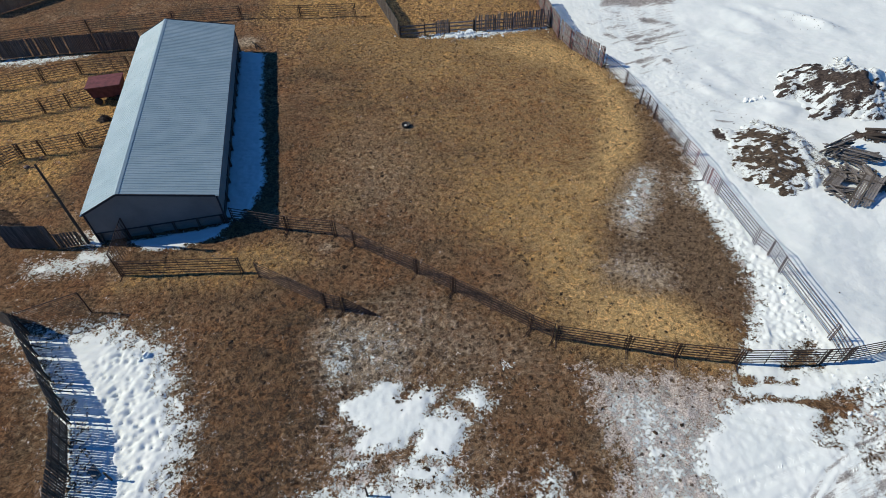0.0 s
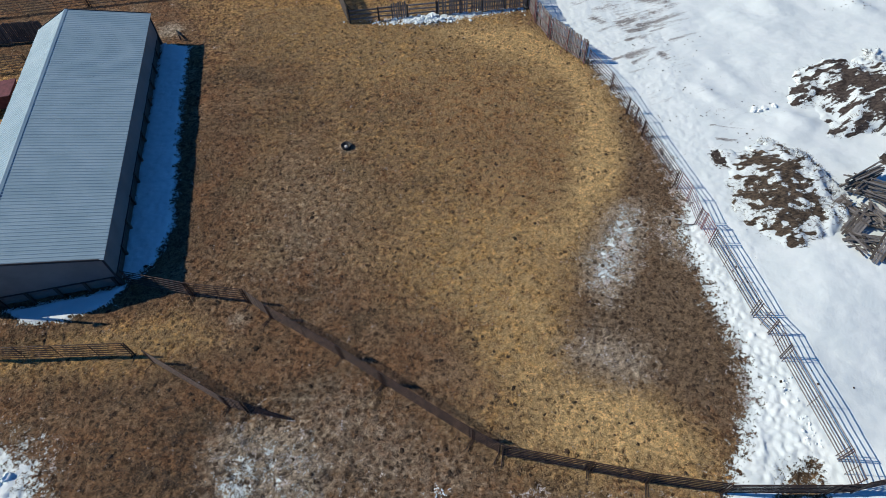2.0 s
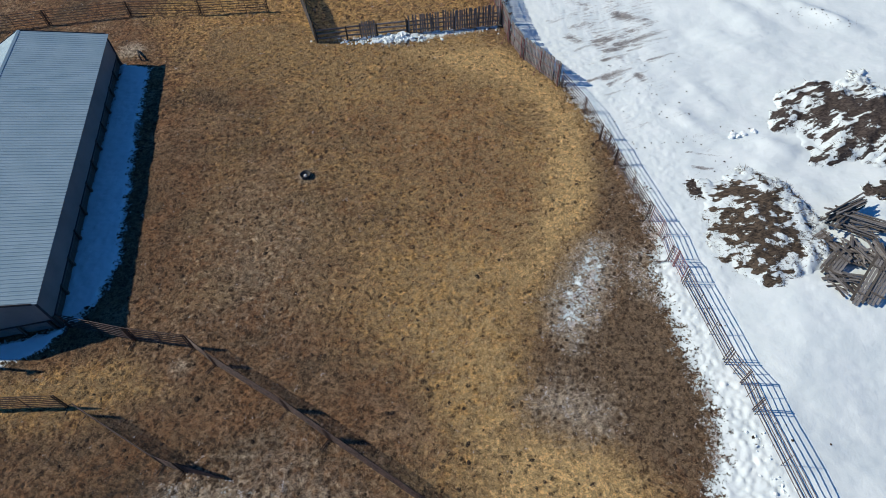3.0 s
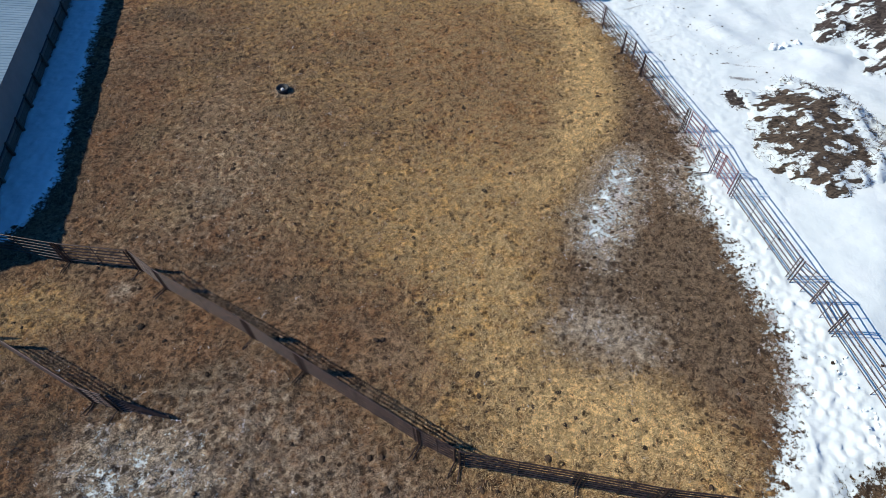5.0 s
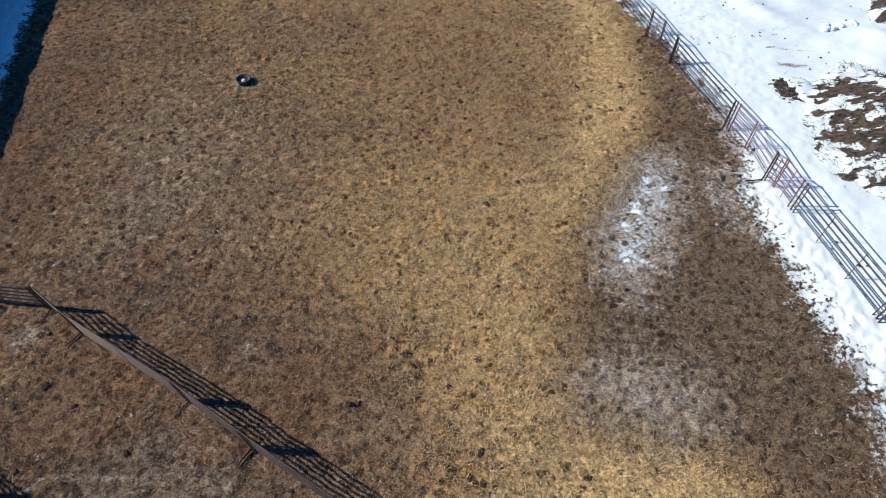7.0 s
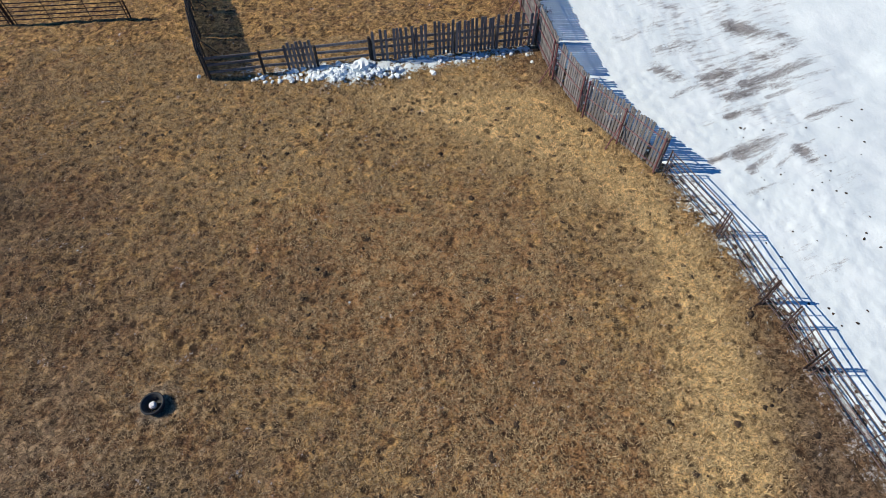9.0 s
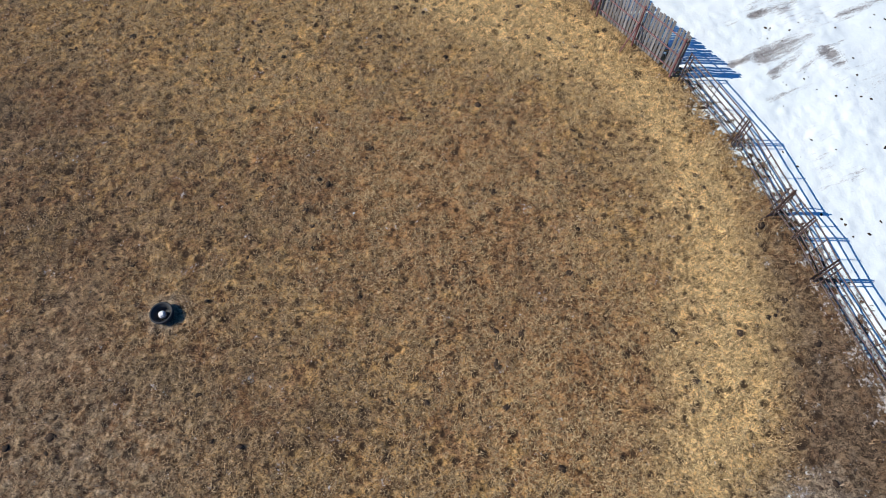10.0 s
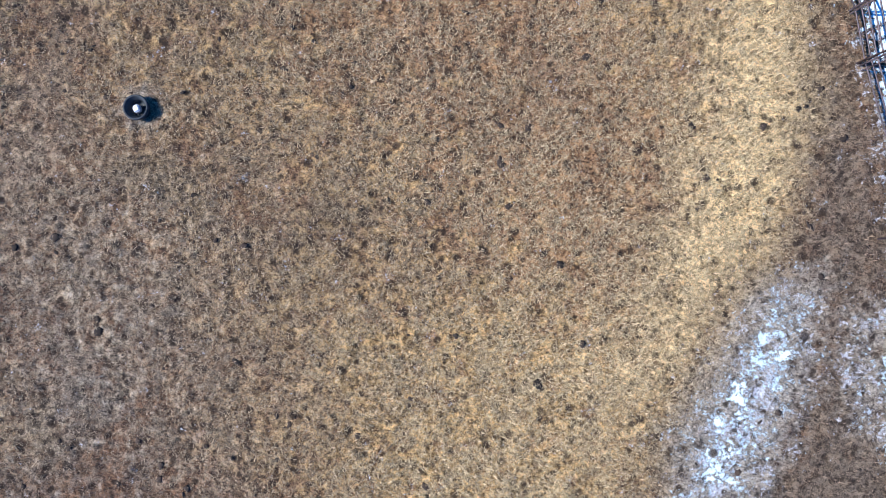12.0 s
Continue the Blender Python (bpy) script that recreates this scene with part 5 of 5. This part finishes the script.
def log_stack():
    rnd = random.Random(4)
    x, y = 38.0, 40.8
    p = thing("log_stack", (x, y, z_at(x, y)), "dark weathered logs lying in the snow", "logs")
    for k, turn in enumerate((-0.28, -0.12, -0.4, -0.2)):
        c = Vector((x + rnd.uniform(-0.5, 0.7), y + (k - 1.5) * 0.42, z_at(x, y) + 0.3 + 0.1 * (k % 2)))
        d = Vector((math.cos(turn), math.sin(turn), rnd.uniform(-0.08, 0.08))) * rnd.uniform(0.9, 1.5)
        bar("log", c - d, c + d, rnd.uniform(0.2, 0.34), rnd.uniform(0.2, 0.34), POSTWOOD, p)


def fallen_post():
    z = z_at(-21.9, 61.5)
    p = thing("fallen_post", (-21.9, 61.5, z), "dark wooden post leaning low beside the barn", "post")
    bar("shaft", (-22.35, 62.5, z + 0.1), (-21.5, 60.9, z + 0.5), 0.17, 0.17, POSTWOOD, p)
    bar("prop", (-21.5, 60.9, z - 0.1), (-21.5, 60.9, z + 0.55), 0.14, 0.14, POSTWOOD, p)


fallen_post()
log_stack()


# ---- lumps of frozen snow ----
def snow_lumps():
    """Broken lumps of snow: a cleared bank at the picket fence, and churned edges along fences and windbreak."""
    rnd = random.Random(31)
    proto = bmesh.new()
    bmesh.ops.create_icosphere(proto, subdivisions=2, radius=1)
    pv = [v.co.copy() for v in proto.verts]
    pf = [[v.index for v in f.verts] for f in proto.faces]
    proto.free()
    banks = ((2.2, 62.5, 1.7, 0.28, 0.06, 0.19, 150), (-1.6, 62.5, 1.3, 0.22, 0.05, 0.13, 30), (8.5, 63.6, 2.2, 0.25, 0.05, 0.14, 40), (2.6, 62.75, 0.4, 0.15, 0.35, 0.5, 3),
             (-19.9, 19.7, 0.5, 0.4, 0.12, 0.26, 4), (3.48, 18.7, 0.2, 0.15, 0.03, 0.07, 26), (25.6, 15.2, 1.6, 1.0, 0.05, 0.16, 60), (23.2, 22.5, 0.4, 2.2, 0.04, 0.10, 40), (27.3, 37.7, 0.1, 0.1, 0.35, 0.42, 1), (29.3, 47.6, 0.5, 0.25, 0.15, 0.3, 7))
    verts, faces = [], []
    for cx, cy, sx, sy, lo, hi, many in banks:
        for _ in range(many):
            x, y = cx + rnd.gauss(0, sx), cy + rnd.gauss(0, sy)
            r, k = rnd.uniform(lo, hi), len(verts)
            turn, flat = rnd.uniform(0, 6.3), rnd.uniform(0.5, 0.85)
            z, c, q = z_at(x, y), math.cos(turn), math.sin(turn)
            for v in pv:
                j = r * (1 + 0.55 * noise.noise(v * 1.4 + Vector((x * 3, y * 3, 0))))
                verts.append((x + (v.x * c - v.y * q * 0.75) * j, y + (v.x * q + v.y * c * 0.75) * j, z + (v.z * flat + 0.25) * j))
            faces += [[k + i for i in f] for f in pf]
    tagged(new("snow_lumps", raw("snow_lumps", verts, faces, SNOW)), "broken lumps of old frozen snow", "snow", kind="stuff")


snow_lumps()


# ---- loose litter on the ground ----
def scatter_straw(count, seed):
    rnd = np.random.RandomState(seed)
    x = rnd.uniform(-24, 20.8, count)
    y = rnd.uniform(12, 66, count)
    tone, ash = on_sheet("tone", x, y), on_sheet("ash", x, y)
    clumps = fbm(x * 1.6, y * 1.6, 3, 301)
    keep = (rnd.rand(count) < (0.28 + 0.75 * tone) * np.clip(2.6 * (clumps - 0.22), 0.15, 1)) & (on_sheet("snow", x, y) < 0.4) & ~((x < -16) & (y > 30.5 - 0.2 * (x + 26)))
    x, y, tone, ash = x[keep], y[keep], tone[keep], ash[keep]
    z = on_sheet("z", x, y)
    k = len(x)
    a = rnd.uniform(0, 2 * np.pi, k)
    L, w = rnd.uniform(0.05, 0.20, k), rnd.uniform(0.004, 0.016, k)
    dx, dy, dz = np.cos(a), np.sin(a), rnd.uniform(0.0, 0.9, k)
    v = np.empty((k, 3, 3))
    v[:, 0] = np.stack([x - dy * w, y + dx * w, z + 0.002], 1)
    v[:, 1] = np.stack([x + dy * w, y - dx * w, z + 0.002], 1)
    v[:, 2] = np.stack([x + dx * L, y + dy * L, z + 0.012 + dz * L], 1)
    me = bpy.data.meshes.new("straw_litter")
    me.vertices.add(3 * k), me.loops.add(3 * k), me.polygons.add(k)
    me.vertices.foreach_set("co", v.ravel())
    me.loops.foreach_set("vertex_index", np.arange(3 * k))
    me.polygons.foreach_set("loop_start", np.arange(k) * 3)
    me.update(calc_edges=True)
    for name, values in (("tone", tone), ("ash", ash)):
        me.attributes.new(name, "FLOAT", "POINT").data.foreach_set("value", np.repeat(values, 3).astype(np.float32))
    me.materials.append(STRAWBITS)
    tagged(new("straw_litter", me), "loose bits of pale straw over the yard", "straw", kind="stuff")


def scatter_clods(count, seed):
    rnd = random.Random(seed)
    proto = bmesh.new()
    bmesh.ops.create_icosphere(proto, subdivisions=2, radius=1)
    pv = [v.co.copy() for v in proto.verts]
    pf = [[v.index for v in f.verts] for f in proto.faces]
    proto.free()
    verts, faces, spots = [], [], []
    while len(spots) < count:
        x, y = rnd.uniform(-16, 21), rnd.uniform(6, 62)
        if noise.noise(Vector((x * 0.3, y * 0.3, 1))) > -0.1 and not (x < -13 and y > 31):
            spots.append((x, y))
    clean = depth_in(np.array([p[0] for p in spots]), np.array([p[1] for p in spots]), SNOW_EAST)
    spots = [p for p, c in zip(spots, clean) if c < 0.15]
    # flung clods in loose strings on the open snow
    for cx, cy, spread, many in ((19.6, 47.5, 1.2, 7), (21.6, 50.2, 1.6, 7), (22.6, 53.6, 1.8, 9), (25.2, 50.8, 1.2, 5), (27.8, 44.6, 1.6, 5), (25.0, 47.2, 0.8, 9), (22.6, 47.0, 0.9, 9),
                                  (30.5, 49.0, 2.0, 8), (41.6, 63.6, 1.4, 30), (43.2, 61.4, 0.9, 16), (25.2, 52.6, 1.5, 7), (26.5, 56.5, 2.2, 9), (21.4, 57.0, 1.4, 8), (21.9, 42.6, 0.7, 6), (22.0, 31.5, 1.4, 12), (22.6, 24.5, 1.4, 12)):
        for _ in range(many):
            spots.append((cx + rnd.gauss(0, spread), cy + rnd.gauss(0, spread * 0.35)))
    zs = height_at(np.array([p[0] for p in spots]), np.array([p[1] for p in spots]))
    for (x, y), z in zip(spots, zs):
        r = rnd.uniform(0.04, 0.12) if x < 19 else rnd.uniform(0.02, 0.06)
        sx, sy, c, s = rnd.uniform(0.6, 1.6), rnd.uniform(0.6, 1.5), *(lambda q: (math.cos(q), math.sin(q)))(rnd.uniform(0, 6.3))
        k = len(verts)
        for v in pv:
            j = r * (1 + 0.7 * noise.noise(v * 1.7 + Vector((x, y, 0))))
            verts.append((x + (v.x * sx * c - v.y * sy * s) * j, y + (v.x * sx * s + v.y * sy * c) * j, float(z) + max(v.z, -0.3) * 0.5 * j))
        faces += [[k + i for i in f] for f in pf]
    tagged(new("dung_clods", raw("dung_clods", verts, faces, CLOD, True)), "dark dung clods scattered over the ground", "dung", kind="stuff")


scatter_straw(1900000, 3)
scatter_clods(560, 17)


def scatter_weeds(clumps, seed):
    """Trampled dead weeds in dark tufts, thickest between the snow patches south of the yard."""
    rnd = random.Random(seed)
    verts, faces = [], []
    for _ in range(clumps):
        x, y = rnd.gauss(-11.0, 2.6), rnd.gauss(13.5, 6.0)
        if rnd.random() < 0.35:
            x, y = rnd.gauss(-8.0, 6.0), rnd.gauss(20.5, 3.0)
        if not (-23 < x < 6 and 4 < y < 25) or float(on_sheet("snow", np.array([x]), np.array([y]))[0]) > 0.75:
            continue
        z, r = z_at(x, y), rnd.uniform(0.08, 0.26)
        for _ in range(rnd.randint(14, 30)):
            a = Vector((x + rnd.gauss(0, r * 0.6), y + rnd.gauss(0, r * 0.6), z - 0.01))
            d = Vector((rnd.gauss(0, 1), rnd.gauss(0, 1), rnd.uniform(0.25, 1.2))).normalized() * rnd.uniform(0.08, 0.26)
            w = d.cross(Vector((0, 0, 1))).normalized() * rnd.uniform(0.006, 0.016)
            k = len(verts)
            verts += [a - w, a + w, a + d]
            faces.append((k, k + 1, k + 2))
    tagged(new("dead_weeds", raw("dead_weeds", verts, faces, TWIG)), "dark tufts of trampled dead weeds", "weeds", kind="stuff")


scatter_weeds(1500, 23)
